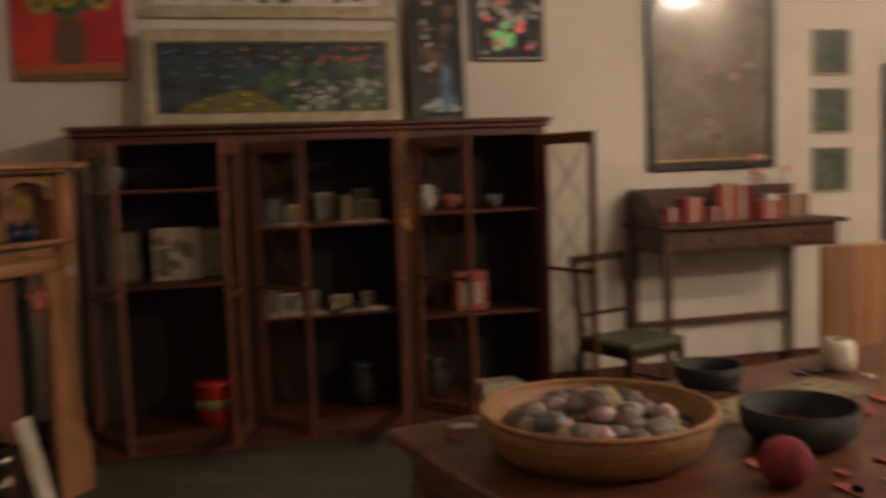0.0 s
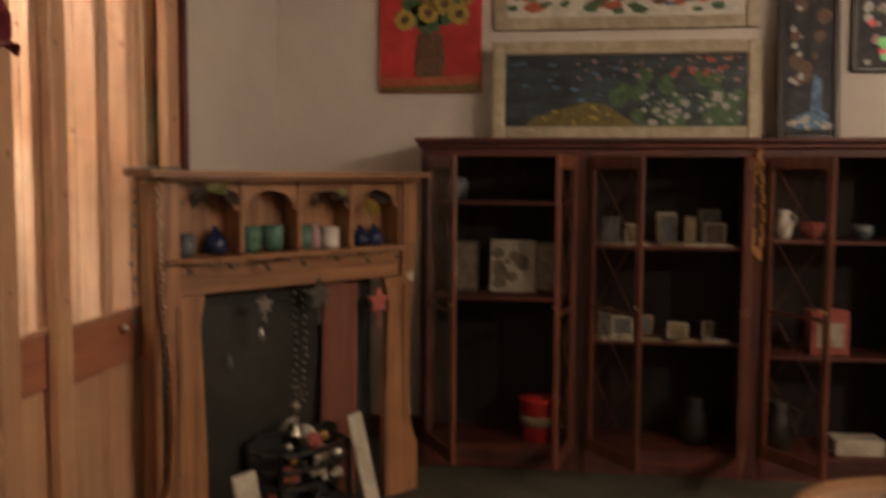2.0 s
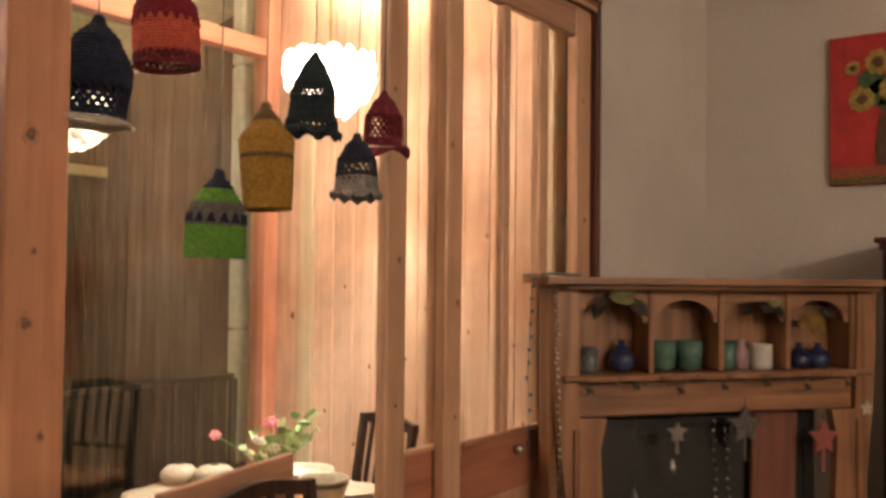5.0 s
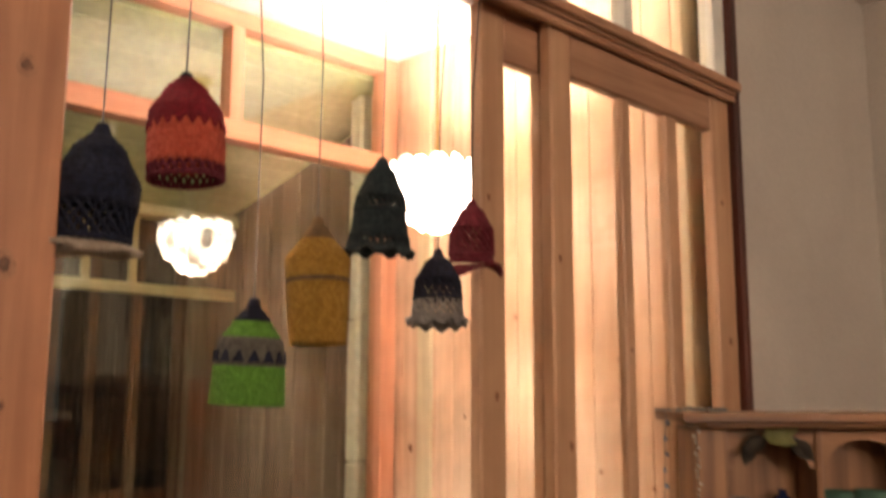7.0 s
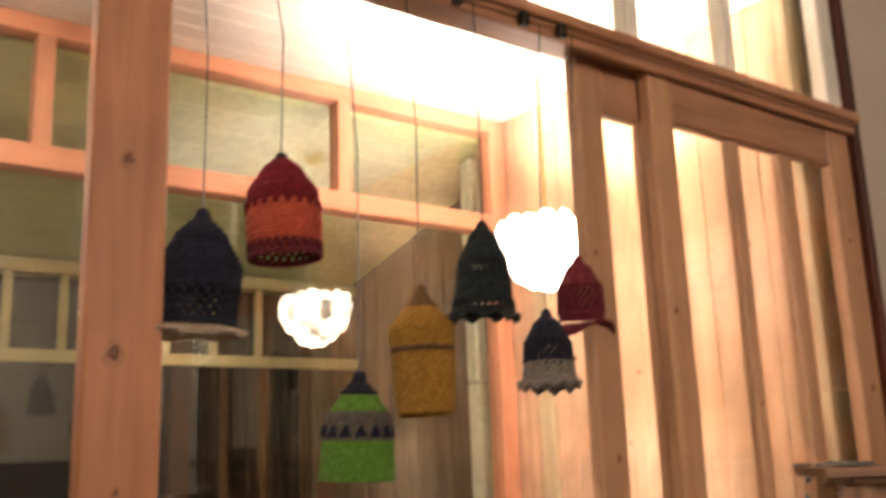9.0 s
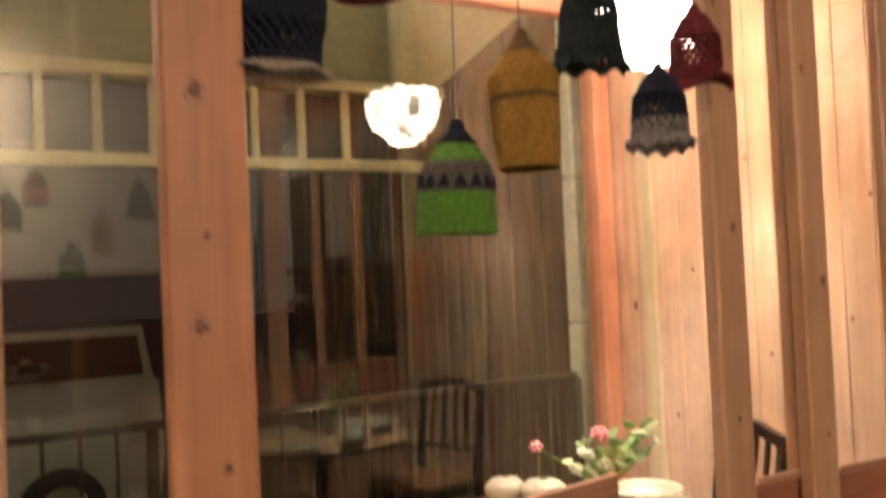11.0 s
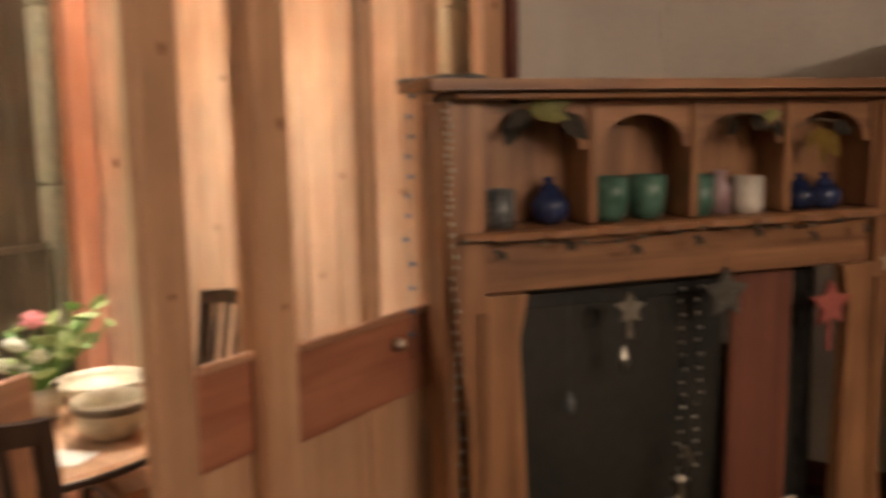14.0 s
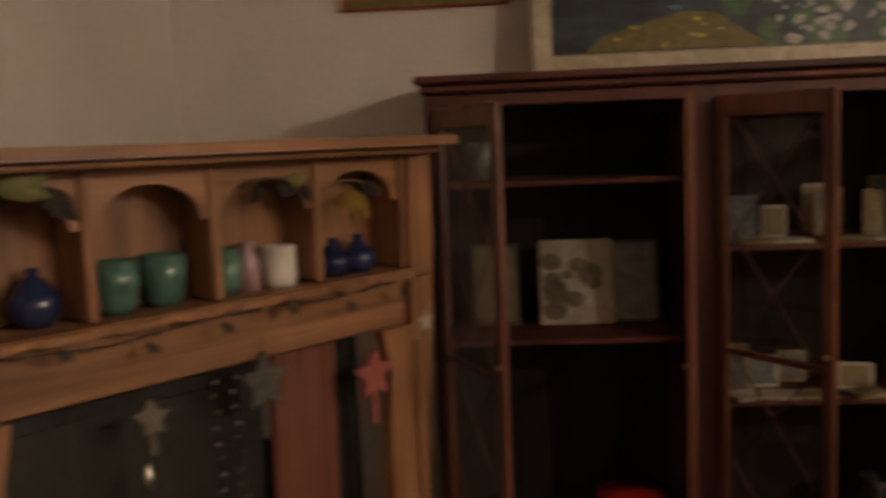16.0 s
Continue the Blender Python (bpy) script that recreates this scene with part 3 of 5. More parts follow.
structure("trim_end_post", box(XP - 0.10, XP + 0.05, 2.89, 2.93, 0, ZR - 0.003, 0.006), MAHOGANY_Z, "dark stained end post of the partition", "post")
structure("trim_jamb", box(XP - 0.14, XP - 0.103, 2.78, 2.925, 0.0, 1.85, 0.004), PALE_Z, "pale bare jamb at the end of the doors", "jamb")
structure("trim_jamb_head", box(XP - 0.138, XP - 0.103, 2.785, 2.925, 1.853, ZS - 0.004, 0.004), PALE_Z, "pale bare timber above the jamb", "jamb")
structure("trim_jamb_face", box(XP - 0.154, XP - 0.143, 2.795, 2.92, 0.95, 1.74, 0.004), PINK_Z, "salmon painted face board on the jamb", "jamb")
beam = tagged(new("door_track"), "pine track beam with small roller hangers", "door track", kind="structure")
part("beam", box(XP - 0.09, XP + 0.06, YL, 2.888, 2.765, 2.802, 0.006), PINE_Y, beam)
part("lip", box(XP + 0.062, XP + 0.080, YL, 2.888, 2.775, 2.808, 0.004), PINE_Y, beam)
part("guide", box(XP + 0.030, XP + 0.052, YL, 2.888, 2.738, 2.763, 0.004), PINE_Y, beam)
for y in (0.62, 0.98, 1.10, 1.31, 1.44):
    part("roller_hanger", box(XP + 0.062, XP + 0.086, y - 0.013, y + 0.013, 2.735, 2.773, 0.005), BLACK, beam)
clr = tagged(new("window_2"), "white painted clerestory lights above the doors", "window", kind="structure")
for y in (-2.2, -1.65, -1.15, -0.65, -0.15, 0.33, 0.80, 1.28, 1.79, 2.25):
    part("mullion", box(XP - 0.04, XP + 0.02, y - 0.022, y + 0.022, 2.816, 3.44, 0.004), WHITE, clr)
part("mullion", box(XP - 0.04, XP + 0.02, 2.80, 2.886, 2.816, 3.44, 0.004), WHITE, clr)
part("sill", box(XP - 0.05, XP + 0.04, YL, 2.886, 2.804, 2.815, 0.003), WHITE, clr)
part("head", box(XP - 0.06, XP + 0.09, YL, 2.95, 3.44, ZR - 0.003, 0.01), WHITE, clr)
p = part("pane", box(XP - 0.012, XP - 0.008, YL + 0.01, 2.80, 2.817, 3.438, 0), GLASS_IN, clr)
p.visible_shadow = False

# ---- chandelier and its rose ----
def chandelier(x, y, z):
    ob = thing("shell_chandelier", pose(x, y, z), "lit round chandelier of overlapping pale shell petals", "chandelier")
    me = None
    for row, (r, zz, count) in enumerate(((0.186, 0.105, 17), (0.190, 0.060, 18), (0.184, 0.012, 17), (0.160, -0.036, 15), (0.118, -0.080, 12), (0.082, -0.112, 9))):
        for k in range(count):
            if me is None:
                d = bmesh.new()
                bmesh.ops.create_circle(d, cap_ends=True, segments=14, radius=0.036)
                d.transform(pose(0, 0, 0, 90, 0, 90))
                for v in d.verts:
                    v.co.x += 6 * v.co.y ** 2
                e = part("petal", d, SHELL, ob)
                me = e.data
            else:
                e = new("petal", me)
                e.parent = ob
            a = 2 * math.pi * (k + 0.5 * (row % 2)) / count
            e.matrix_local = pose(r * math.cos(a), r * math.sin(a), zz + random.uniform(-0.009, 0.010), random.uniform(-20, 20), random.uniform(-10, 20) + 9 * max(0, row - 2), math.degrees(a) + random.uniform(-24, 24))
    # glowing bowl added behind the petals to steer the bulbs' light up and down
    part("inner_bowl", lathe([(0.080, -0.088), (0.12, -0.045), (0.152, 0.01), (0.158, 0.11), (0.155, 0.11), (0.149, 0.01), (0.118, -0.04), (0.078, -0.083), (0.080, -0.088)], 32), ADDED_BOWL, ob, "", True)
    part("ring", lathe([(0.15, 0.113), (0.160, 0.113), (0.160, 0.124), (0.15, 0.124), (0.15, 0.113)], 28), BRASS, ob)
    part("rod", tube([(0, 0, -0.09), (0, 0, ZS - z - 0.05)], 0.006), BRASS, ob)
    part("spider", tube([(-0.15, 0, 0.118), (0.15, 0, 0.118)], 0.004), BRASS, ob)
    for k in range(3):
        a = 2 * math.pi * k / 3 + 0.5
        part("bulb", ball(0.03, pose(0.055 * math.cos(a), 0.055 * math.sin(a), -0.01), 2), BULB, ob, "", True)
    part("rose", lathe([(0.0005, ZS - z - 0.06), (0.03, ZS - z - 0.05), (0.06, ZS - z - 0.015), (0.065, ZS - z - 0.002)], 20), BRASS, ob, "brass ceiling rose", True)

chandelier(-2.20, 2.335, 2.445)
# a second one added out of view, to fill the sunroom with light
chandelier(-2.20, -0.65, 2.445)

def pendant(x, y, z):
    ob = thing("pendant_lamp", pose(x, y, z), "warm lit globe lamp hanging from the room ceiling", "lamp", "room lamps")
    part("globe", ball(0.09, None, 3), LAMP_WARM, ob, "", True)
    part("cap", lathe([(0.0, 0.12), (0.03, 0.115), (0.05, 0.08), (0.045, 0.075)], 16), BRASS, ob, "", True)
    part("cord", tube([(0, 0, 0.11), (0, 0, ZR - z - 0.003)], 0.005), FRAME_BLACK, ob)

pendant(4.3, -0.8, 2.9)
pendant(5.8, 0.3, 3.40)

# ---- knitted hats ----
def curve_at(shape, s):
    """Smooth radius share at height share s, from (s, radius) pairs."""
    for (a, p), (b, q) in zip(shape, shape[1:]):
        if s <= b:
            u = (s - a) / (b - a)
            return p + (q - p) * (u * 0.5 + 0.5 * u * u * (3 - 2 * u))
    return shape[-1][1]


def knit_shell(radius, h, s0, s1, stitches=30):
    """Turned fabric with raised offset stitches and a real thickness."""
    bm = bmesh.new()
    rows = max(2, 2 * round((s1 - s0) * h / 0.0105))
    rings = []
    for i in range(rows + 1):
        s = s0 + (s1 - s0) * i / rows
        ring = []
        for k in range(stitches * 2):
            a = math.pi * k / stitches
            up = 0.0026 if i % 2 and (k + i // 2) % 2 else (0.0008 if i % 2 else -0.0012)
            rr = max(0.001, radius(s, a) + up)
            ring.append(bm.verts.new((rr * math.cos(a), rr * math.sin(a), -h * s)))
        rings.append(ring)
    for s in (s1, s0):
        ring = []
        for k in range(stitches * 2):
            a = math.pi * k / stitches
            rr = max(0.0008, radius(s, a) - 0.006)
            ring.append(bm.verts.new((rr * math.cos(a), rr * math.sin(a), -h * s)))
        rings.append(ring)
    n = stitches * 2
    for p, q in zip(rings, rings[1:] + rings[:1]):
        for k in range(n):
            bm.faces.new((p[k], p[(k + 1) % n], q[(k + 1) % n], q[k]))
    bmesh.ops.recalc_face_normals(bm, faces=bm.faces)
    return bm


def hat(x, y, top, w, h, shape, bands, label, nets=(), brim=None, tip=None, teeth=None, lean=0.0):
    """bands: (from, to, yarn) shares of the height; nets: (from, to, yarn, strands) of open work;
    brim: (yarn, flare, waves, lift); teeth: (base, apex, yarn, count)."""
    ob = thing("knitted_hat", pose(x, y, top, lean, lean * 0.6, x * 900), label, "lampshade", "knitted hats hung in the opening")
    r, ph = w / 2, x * 40 + y * 17
    def radius(s, a=0.0):
        return r * curve_at(shape, s) * (1 + 0.025 * s * math.sin(2 * a + ph) + 0.012 * s * math.sin(5 * a + ph))
    for i, (s0, s1, mat) in enumerate(bands):
        part("crown" if i == 0 else "knit_band", knit_shell(radius, h, s0, s1), mat, ob, "", True)
    for s0, s1, mat, lines in nets:
        b_ = bmesh.new()
        steps = 6
        for d in (-1, 1):
            for k in range(lines):
                pts = []
                for i in range(steps + 1):
                    s = s0 + (s1 - s0) * i / steps
                    a = 2 * math.pi * (k + d * i * (s1 - s0) * h / 0.14) / lines
                    rr = radius(s, a) - 0.002 + 0.002 * d
                    pts.append((rr * math.cos(a), rr * math.sin(a), -h * s))
                tube(pts, 0.0036, 5, b_)
        part("open_knit", b_, mat, ob, "lacy openwork knit", True)["kind"] = "stuff"
        hem = [(radius(s1, 2 * math.pi * i / 36) * math.cos(2 * math.pi * i / 36), radius(s1, 2 * math.pi * i / 36) * math.sin(2 * math.pi * i / 36), -h * s1) for i in range(37)]
        part("hem", tube(hem, 0.005, 6), mat, ob, "", True)
    if brim:
        mat, flare, waves, lift = brim
        bm = bmesh.new()
        rings, n = [], 96
        for u, thick in ((0, 0), (0.35, 0), (0.7, 0), (1.0, 0), (1.0, 1), (0.6, 1), (0.0, 1)):
            ring = []
            for k in range(n):
                a = 2 * math.pi * k / n
                wv = math.sin(waves * a + ph)
                rr = radius(0.99, a) + (flare - 1) * r * (u ** 0.8) * (1 + 0.18 * wv) - 0.003 * thick
                z = -h * 0.985 - 0.012 * u + lift * u * wv + 0.5 * lift * u * math.sin(2 * a + ph) - 0.006 * thick + (0.0015 if k % 3 == 0 else 0)
                ring.append(bm.verts.new((rr * math.cos(a), rr * math.sin(a), z)))
            rings.append(ring)
        for p, q in zip(rings, rings[1:] + rings[:1]):
            for k in range(n):
                bm.faces.new((p[k], p[(k + 1) % n], q[(k + 1) % n], q[k]))
        bmesh.ops.recalc_face_normals(bm, faces=bm.faces)
        part("brim", bm, mat, ob, "", True)
    if teeth:
        base, apex, mat, n = teeth
        for k in range(n):
            q0, q1 = 2 * math.pi * k / n, 2 * math.pi * (k + 0.8) / n
            zbm = bmesh.new()
            loops = []
            for lift in (0.0, 0.0042):
                loops.append([zbm.verts.new(((radius(s, q) + lift) * math.cos(q), (radius(s, q) + lift) * math.sin(q), -h * s)) for q, s in ((q0, base), (q1, base), ((q0 + q1) / 2 + 0.03, apex), ((q0 + q1) / 2 - 0.03, apex))])
            zbm.faces.new(loops[0])
            zbm.faces.new(list(reversed(loops[1])))
            for i in range(4):
                zbm.faces.new((loops[0][i], loops[0][(i + 1) % 4], loops[1][(i + 1) % 4], loops[1][i]))
            bmesh.ops.recalc_face_normals(zbm, faces=zbm.faces)
            part("knit_tooth", zbm, mat, ob)
    part("bobble", ball(0.013, pose(0, 0, 0.0), 2, 0.25), tip or bands[0][2], ob, "", True)
    cord = part("cord", tube([(x, y, top + 0.008), (x + 0.004, y + 0.002, (2.75 + top) * 0.5), (-1.15, y, 2.75)], 0.0018, 5), FRAME_BLACK, ob)
    cord.matrix_parent_inverse = ob.matrix_world.inverted()
    return ob


hat(-1.11, 0.46, 2.127, 0.15, 0.205, [(0, 0.14), (0.2, 0.62), (0.48, 1.0), (0.62, 0.98), (0.78, 0.88), (1, 0.86)], [(0, 0.66, Y_NAVY)], "navy knitted hat with open mesh and cream brim", [(0.66, 0.95, Y_NAVY, 22)], (Y_CREAM, 1.32, 5, 0.004), None, None, 3)
hat(-1.09, 0.605, 2.25, 0.14, 0.195, [(0, 0.2), (0.12, 0.55), (0.36, 0.95), (0.7, 1.0), (1, 0.95)], [(0, 0.47, Y_RED), (0.47, 0.87, Y_CORAL)], "deep red and coral banded knitted hat", [(0.87, 0.99, Y_MAROON, 26)], None, Y_DARK, (0.47, 0.54, Y_RED, 20), -2)
hat(-1.107, 0.78, 1.842, 0.142, 0.195, [(0, 0.12), (0.18, 0.5), (0.40, 0.88), (0.6, 0.96), (1, 1.02)], [(0, 0.18, Y_NAVY), (0.18, 0.34, Y_GREEN), (0.34, 0.62, Y_GREY), (0.62, 1.0, Y_GREEN)], "green knitted hat with navy and grey patterned band", (), None, None, (0.585, 0.47, Y_NAVY, 15), 2)
hat(-1.13, 0.945, 2.028, 0.135, 0.26, [(0, 0.15), (0.14, 0.5), (0.32, 1.0), (0.5, 0.96), (0.75, 0.92), (1, 0.84)], [(0, 0.15, Y_BROWN), (0.15, 0.47, Y_GOLD), (0.47, 0.51, Y_BROWN), (0.51, 1.0, Y_GOLD)], "mustard yellow knitted hat with brown stripe and pointed crown", (), None, None, None, -2)
hat(-1.155, 1.145, 2.197, 0.135, 0.20, [(0, 0.18), (0.15, 0.5), (0.4, 0.82), (0.7, 0.95), (1, 1.06)], [(0, 0.42, Y_DARK), (0.56, 0.86, Y_DARK)], "dark teal crocheted hat with wavy brim", [(0.42, 0.56, Y_DARK, 24), (0.86, 0.97, Y_DARK, 26)], (Y_DARK, 1.22, 9, 0.008), None, None, 4)
hat(-1.19, 1.36, 2.011, 0.115, 0.165, [(0, 0.15), (0.18, 0.62), (0.42, 0.94), (0.75, 1.0), (1, 1.05)], [(0, 0.42, Y_NAVY)], "navy to grey lacy knitted hat with frilled edge", [(0.42, 0.70, Y_NAVY, 18), (0.70, 0.97, Y_ASH, 18)], (Y_ASH, 1.28, 11, 0.007), None, None, -3)
hat(-1.185, 1.475, 2.152, 0.115, 0.16, [(0, 0.18), (0.16, 0.6), (0.42, 0.95), (0.8, 1.0), (1, 1.0)], [(0, 0.40, Y_MAROON), (0.82, 0.95, Y_MAROON)], "small maroon crocheted hat with curled brim", [(0.40, 0.82, Y_MAROON, 20)], (Y_MAROON, 1.5, 3, 0.012), None, None, 6)

# ---- mantel ----
MU = 52.0
mantel = thing("fireplace_surround", pose(-0.639, 2.856, 0, 0, 0, MU), "pine fireplace surround with four arched niches, empty of any fire", "fireplace surround")
# local x runs along the front, -y faces the room
part("mantel_shelf", slab([(-0.765, -0.13), (0.70, -0.14), (0.70, 0.12), (-0.765, 0.115)], 1.588, 1.613, "xy"), MANTEL_L, mantel)
part("shelf_moulding", box(-0.68, 0.68, -0.09, 0.115, 1.568, 1.586, 0.006), MANTEL_L, mantel)
part("niche_deck", box(-0.67, 0.67, -0.055, 0.125, 1.232, 1.256, 0.006), MANTEL_L, mantel)
part("niche_back", box(-0.62, 0.62, 0.112, 0.125, 1.258, 1.566, 0.003), MANTEL_U, mantel)
part("lintel", box(-0.60, 0.60, -0.012, 0.02, 1.10, 1.230, 0.004), MANTEL_L, mantel)
for k in range(4):
    a, b = -0.60 + 0.30 * k, -0.30 + 0.30 * k
    pts = [(a + 0.002, 1.566), (a + 0.002, 1.445), (a + 0.03, 1.445)]
    for i in range(13):
        q = math.pi * (1 - i / 12)
        pts.append(((a + b) / 2 + 0.118 * math.cos(q), 1.455 + 0.075 * math.sin(q)))
    pts += [(b - 0.03, 1.445), (b - 0.002, 1.445), (b - 0.002, 1.566)]
    part("arch", slab(pts, -0.008, 0.012), MANTEL_L, mantel)
for k in range(5):
    x = -0.60 + 0.30 * k
    part("divider", box(x - 0.011, x + 0.011, -0.02, 0.110, 1.258, 1.566, 0.004), MANTEL_U, mantel)
for s in (-1, 1):
    curve = [(0.70, 1.566), (0.695, 1.30), (0.68, 1.08), (0.65, 0.80), (0.645, 0.50), (0.665, 0.33), (0.705, 0.24), (0.71, 0.0), (0.49, 0.0), (0.492, 0.40), (0.505, 0.75), (0.515, 0.98), (0.49, 1.098), (0.60, 1.10), (0.612, 1.566)]
    part("pilaster", slab([(s * a, b) for a, b in curve], -0.035, 0.005), MANTEL_U, mantel)
    part("cheek", box(min(s * 0.665, s * 0.695), max(s * 0.665, s * 0.695), 0.008, 0.125, 0, 1.566, 0.005), MANTEL_U, mantel)
    part("pilaster_rib", box(min(s * 0.60, s * 0.625), max(s * 0.60, s * 0.625), -0.048, -0.036, 0.36, 1.06, 0.006), MANTEL_U, mantel)
MM = mantel.matrix_world

def on_mantel(x, y, z, rz=0):
    return MM @ pose(x, y, z, 0, 0, rz)

def pot(name, m, profile, mat, label, category="pot", band=None, lid=None):
    ob = thing(name, m, label, category)
    inner = [(max(0.0005, r - 0.006), max(z, profile[0][1] + 0.008)) for r, z in reversed(profile)]
    part("body", lathe([(0.0005, 0)] + profile + inner + [(0.0005, profile[0][1] + 0.008)], 26), mat, ob, "", True)
    if band:
        r, z0, z1, bmat = band
        part("glaze_band", lathe([(r, z0), (r + 0.003, z0), (r + 0.003, z1), (r, z1), (r, z0)], 26), bmat, ob, "", True)
    if lid:
        part("lid", lathe([(lid, profile[-1][1]), (lid * 0.8, profile[-1][1] + 0.012), (0.012, profile[-1][1] + 0.018), (0.014, profile[-1][1] + 0.034), (0.0005, profile[-1][1] + 0.036)], 20), mat, ob, "", True)
    return ob

cup = [(0.034, 0), (0.045, 0.02), (0.05, 0.06), (0.053, 0.115)]
pot("stoneware_mug", on_mantel(-0.53, 0.05, 1.256), [(0.036, 0), (0.04, 0.03), (0.04, 0.095)], GREY_GLAZE, "speckled grey stoneware mug in a mantel niche", "mug")
pot("lidded_jar", on_mantel(-0.385, 0.06, 1.256), [(0.03, 0), (0.05, 0.025), (0.052, 0.055), (0.03, 0.085)], BLUE_GLAZE, "cobalt blue lidded jar in a mantel niche", "jar", None, 0.03)
pot("ceramic_tumbler", on_mantel(-0.215, 0.05, 1.256), cup, GREEN_GLAZE, "sea green glazed tumbler on the mantel deck", "tumbler")
pot("ceramic_tumbler", on_mantel(-0.095, 0.06, 1.256), cup, GREEN_GLAZE, "sea green glazed tumbler on the mantel deck", "tumbler")
pot("ceramic_tumbler", on_mantel(0.065, 0.05, 1.256), [(0.028, 0), (0.036, 0.03), (0.038, 0.11)], GREEN_GLAZE, "narrow green glazed tumbler in a mantel niche", "tumbler")
pot("bud_vase", on_mantel(0.135, 0.06, 1.256), [(0.03, 0), (0.033, 0.07), (0.018, 0.095), (0.02, 0.118)], MAUVE_GLAZE, "mauve glazed bud vase in a mantel niche", "vase")
pot("white_mug", on_mantel(0.22, 0.05, 1.256), [(0.042, 0), (0.045, 0.02), (0.045, 0.10)], WHITE_GLAZE, "plain white mug in a mantel niche", "mug")
for x in (0.40, 0.49):
    pot("lidded_jar", on_mantel(x, 0.05, 1.256), [(0.032, 0), (0.047, 0.022), (0.047, 0.05), (0.030, 0.066)], BLUE_GLAZE, "small cobalt blue lidded jar in a mantel niche", "jar", None, 0.028)

# string of unlit fairy lights down the surround, hanging ornaments
def bead_string(name, pts, count, r, mat, label, category):
    ob = thing(name, Matrix.Identity(4), label, category)
    part("wire", tube(pts, 0.0016, 4), FRAME_BLACK, ob)
    P = [Vector(p) for p in pts]
    data = None
    for k in range(count):
        u = k / count * (len(P) - 1)
        i = int(u)
        p = P[i].lerp(P[i + 1], u - i) + Vector((random.uniform(-.008, .008), random.uniform(-.008, .008), 0))
        if data is None:
            e = part("bead", ball(r, None, 1), mat, ob, "", True)
            data = e.data
        else:
            e = new("bead", data)
            e.parent = ob
        e.location = p
    return ob

def mp(x, y, z):
    return tuple(MM @ Vector((x, y, z)))

bead_string("fairy_lights", [mp(-0.70, -0.055, 1.56), mp(-0.695, -0.05, 1.3), mp(-0.68, -0.045, 0.9), mp(-0.675, -0.045, 0.4)], 46, 0.006, SILVER, "string of small clear fairy lights hung down the surround", "string lights")
bead_string("fairy_lights", [mp(-0.67, -0.058, 1.24), mp(-0.3, -0.06, 1.215), mp(0.0, -0.06, 1.235), mp(0.3, -0.06, 1.22), mp(0.66, -0.058, 1.24)], 14, 0.009, BROWN_GLAZE, "dark cord of small leaf beads along the niche deck", "garland")
for x in (0.0, 0.055):
    bead_string("bead_string", [mp(x, 0.03, 1.10), mp(x + 0.005, 0.03, 0.8), mp(x, 0.035, 0.52)], 16, 0.007, SILVER, "string of small silvery beads hanging in the hearth opening", "bead string")
for x, zz, mat, lab in ((-0.20, 0.90, SILVER, "silver"), (-0.36, 0.80, GREY_GLAZE, "grey")):
    ob = thing("hanging_ornament", on_mantel(x, 0.0, zz), "small " + lab + " drop ornament hanging from the lintel", "ornament")
    part("thread", tube([(0, 0, 0.03), (0, 0, 1.10 - zz)], 0.0012, 4), FRAME_BLACK, ob)
    part("drop", lathe([(0.0005, -0.04), (0.013, -0.02), (0.012, 0.0), (0.003, 0.03), (0.0005, 0.032)], 12), mat, ob, "", True)

def star(x, z, mat, size, label):
    ob = thing("felt_star", on_mantel(x, -0.03, z), label, "ornament")
    pts = []
    for k in range(10):
        a = math.pi / 2 + k * math.pi / 5
        r = size if k % 2 == 0 else size * 0.52
        pts.append((r * math.cos(a), r * math.sin(a)))
    part("star", slab(pts, -0.008, 0.008), mat, ob)
    part("loop", tube([(0, 0, size), (0, 0, size + 0.04)], 0.0015, 4), FRAME_BLACK, ob)
    part("tassel", box(-0.008, 0.008, -0.004, 0.004, -size * 1.9, -size * 0.5, 0.003), mat, ob)

star(-0.20, 1.035, SILVER, 0.042, "small silvery star hanging above a drop bead")
star(0.095, 1.05, Y_GREY, 0.072, "cream felt star with tassel hanging in the opening")
star(0.45, 0.99, DULL_RED, 0.07, "faded red felt star hanging on the jamb")
star(0.655, 1.10, CREAM, 0.034, "small pale star hanging at the mantel edge")
# leaf sprigs tucked under the shelf
def sprig(x, z, specs, label):
    """specs: (offset across, offset up, length, turn, material) of each leaf."""
    ob = thing("leaf_sprig", on_mantel(x, -0.035, z), label, "sprig")
    part("stem", tube([(-0.10, 0, 0.0), (-0.04, -0.004, 0.018), (0.03, -0.004, 0.012), (0.10, 0, -0.012)], 0.0025, 5), BROWN_GLAZE, ob)
    for u, v, length, turn, mat in specs:
        bm = bmesh.new()
        left, right, mid = [], [], []
        for i in range(7):
            q = i / 6
            half = 0.30 * length * math.sin(math.pi * q ** 0.8) + 0.0006
            sag = -0.12 * length * q * q
            left.append(bm.verts.new((q * length, sag + 0.1 * half, half)))
            mid.append(bm.verts.new((q * length, sag - 0.2 * half, 0)))
            right.append(bm.verts.new((q * length, sag + 0.1 * half, -half)))
        for p, q in ((left, mid), (mid, right)):
            for i in range(6):
                bm.faces.new((p[i], p[i + 1], q[i + 1], q[i]))
        bmesh.ops.solidify(bm, geom=list(bm.faces), thickness=0.0012)
        lf = part("leaf", bm, mat, ob, "", True)
        lf.matrix_local = pose(u, -0.008, v, random.uniform(-25, 25), turn, 0)
    return ob

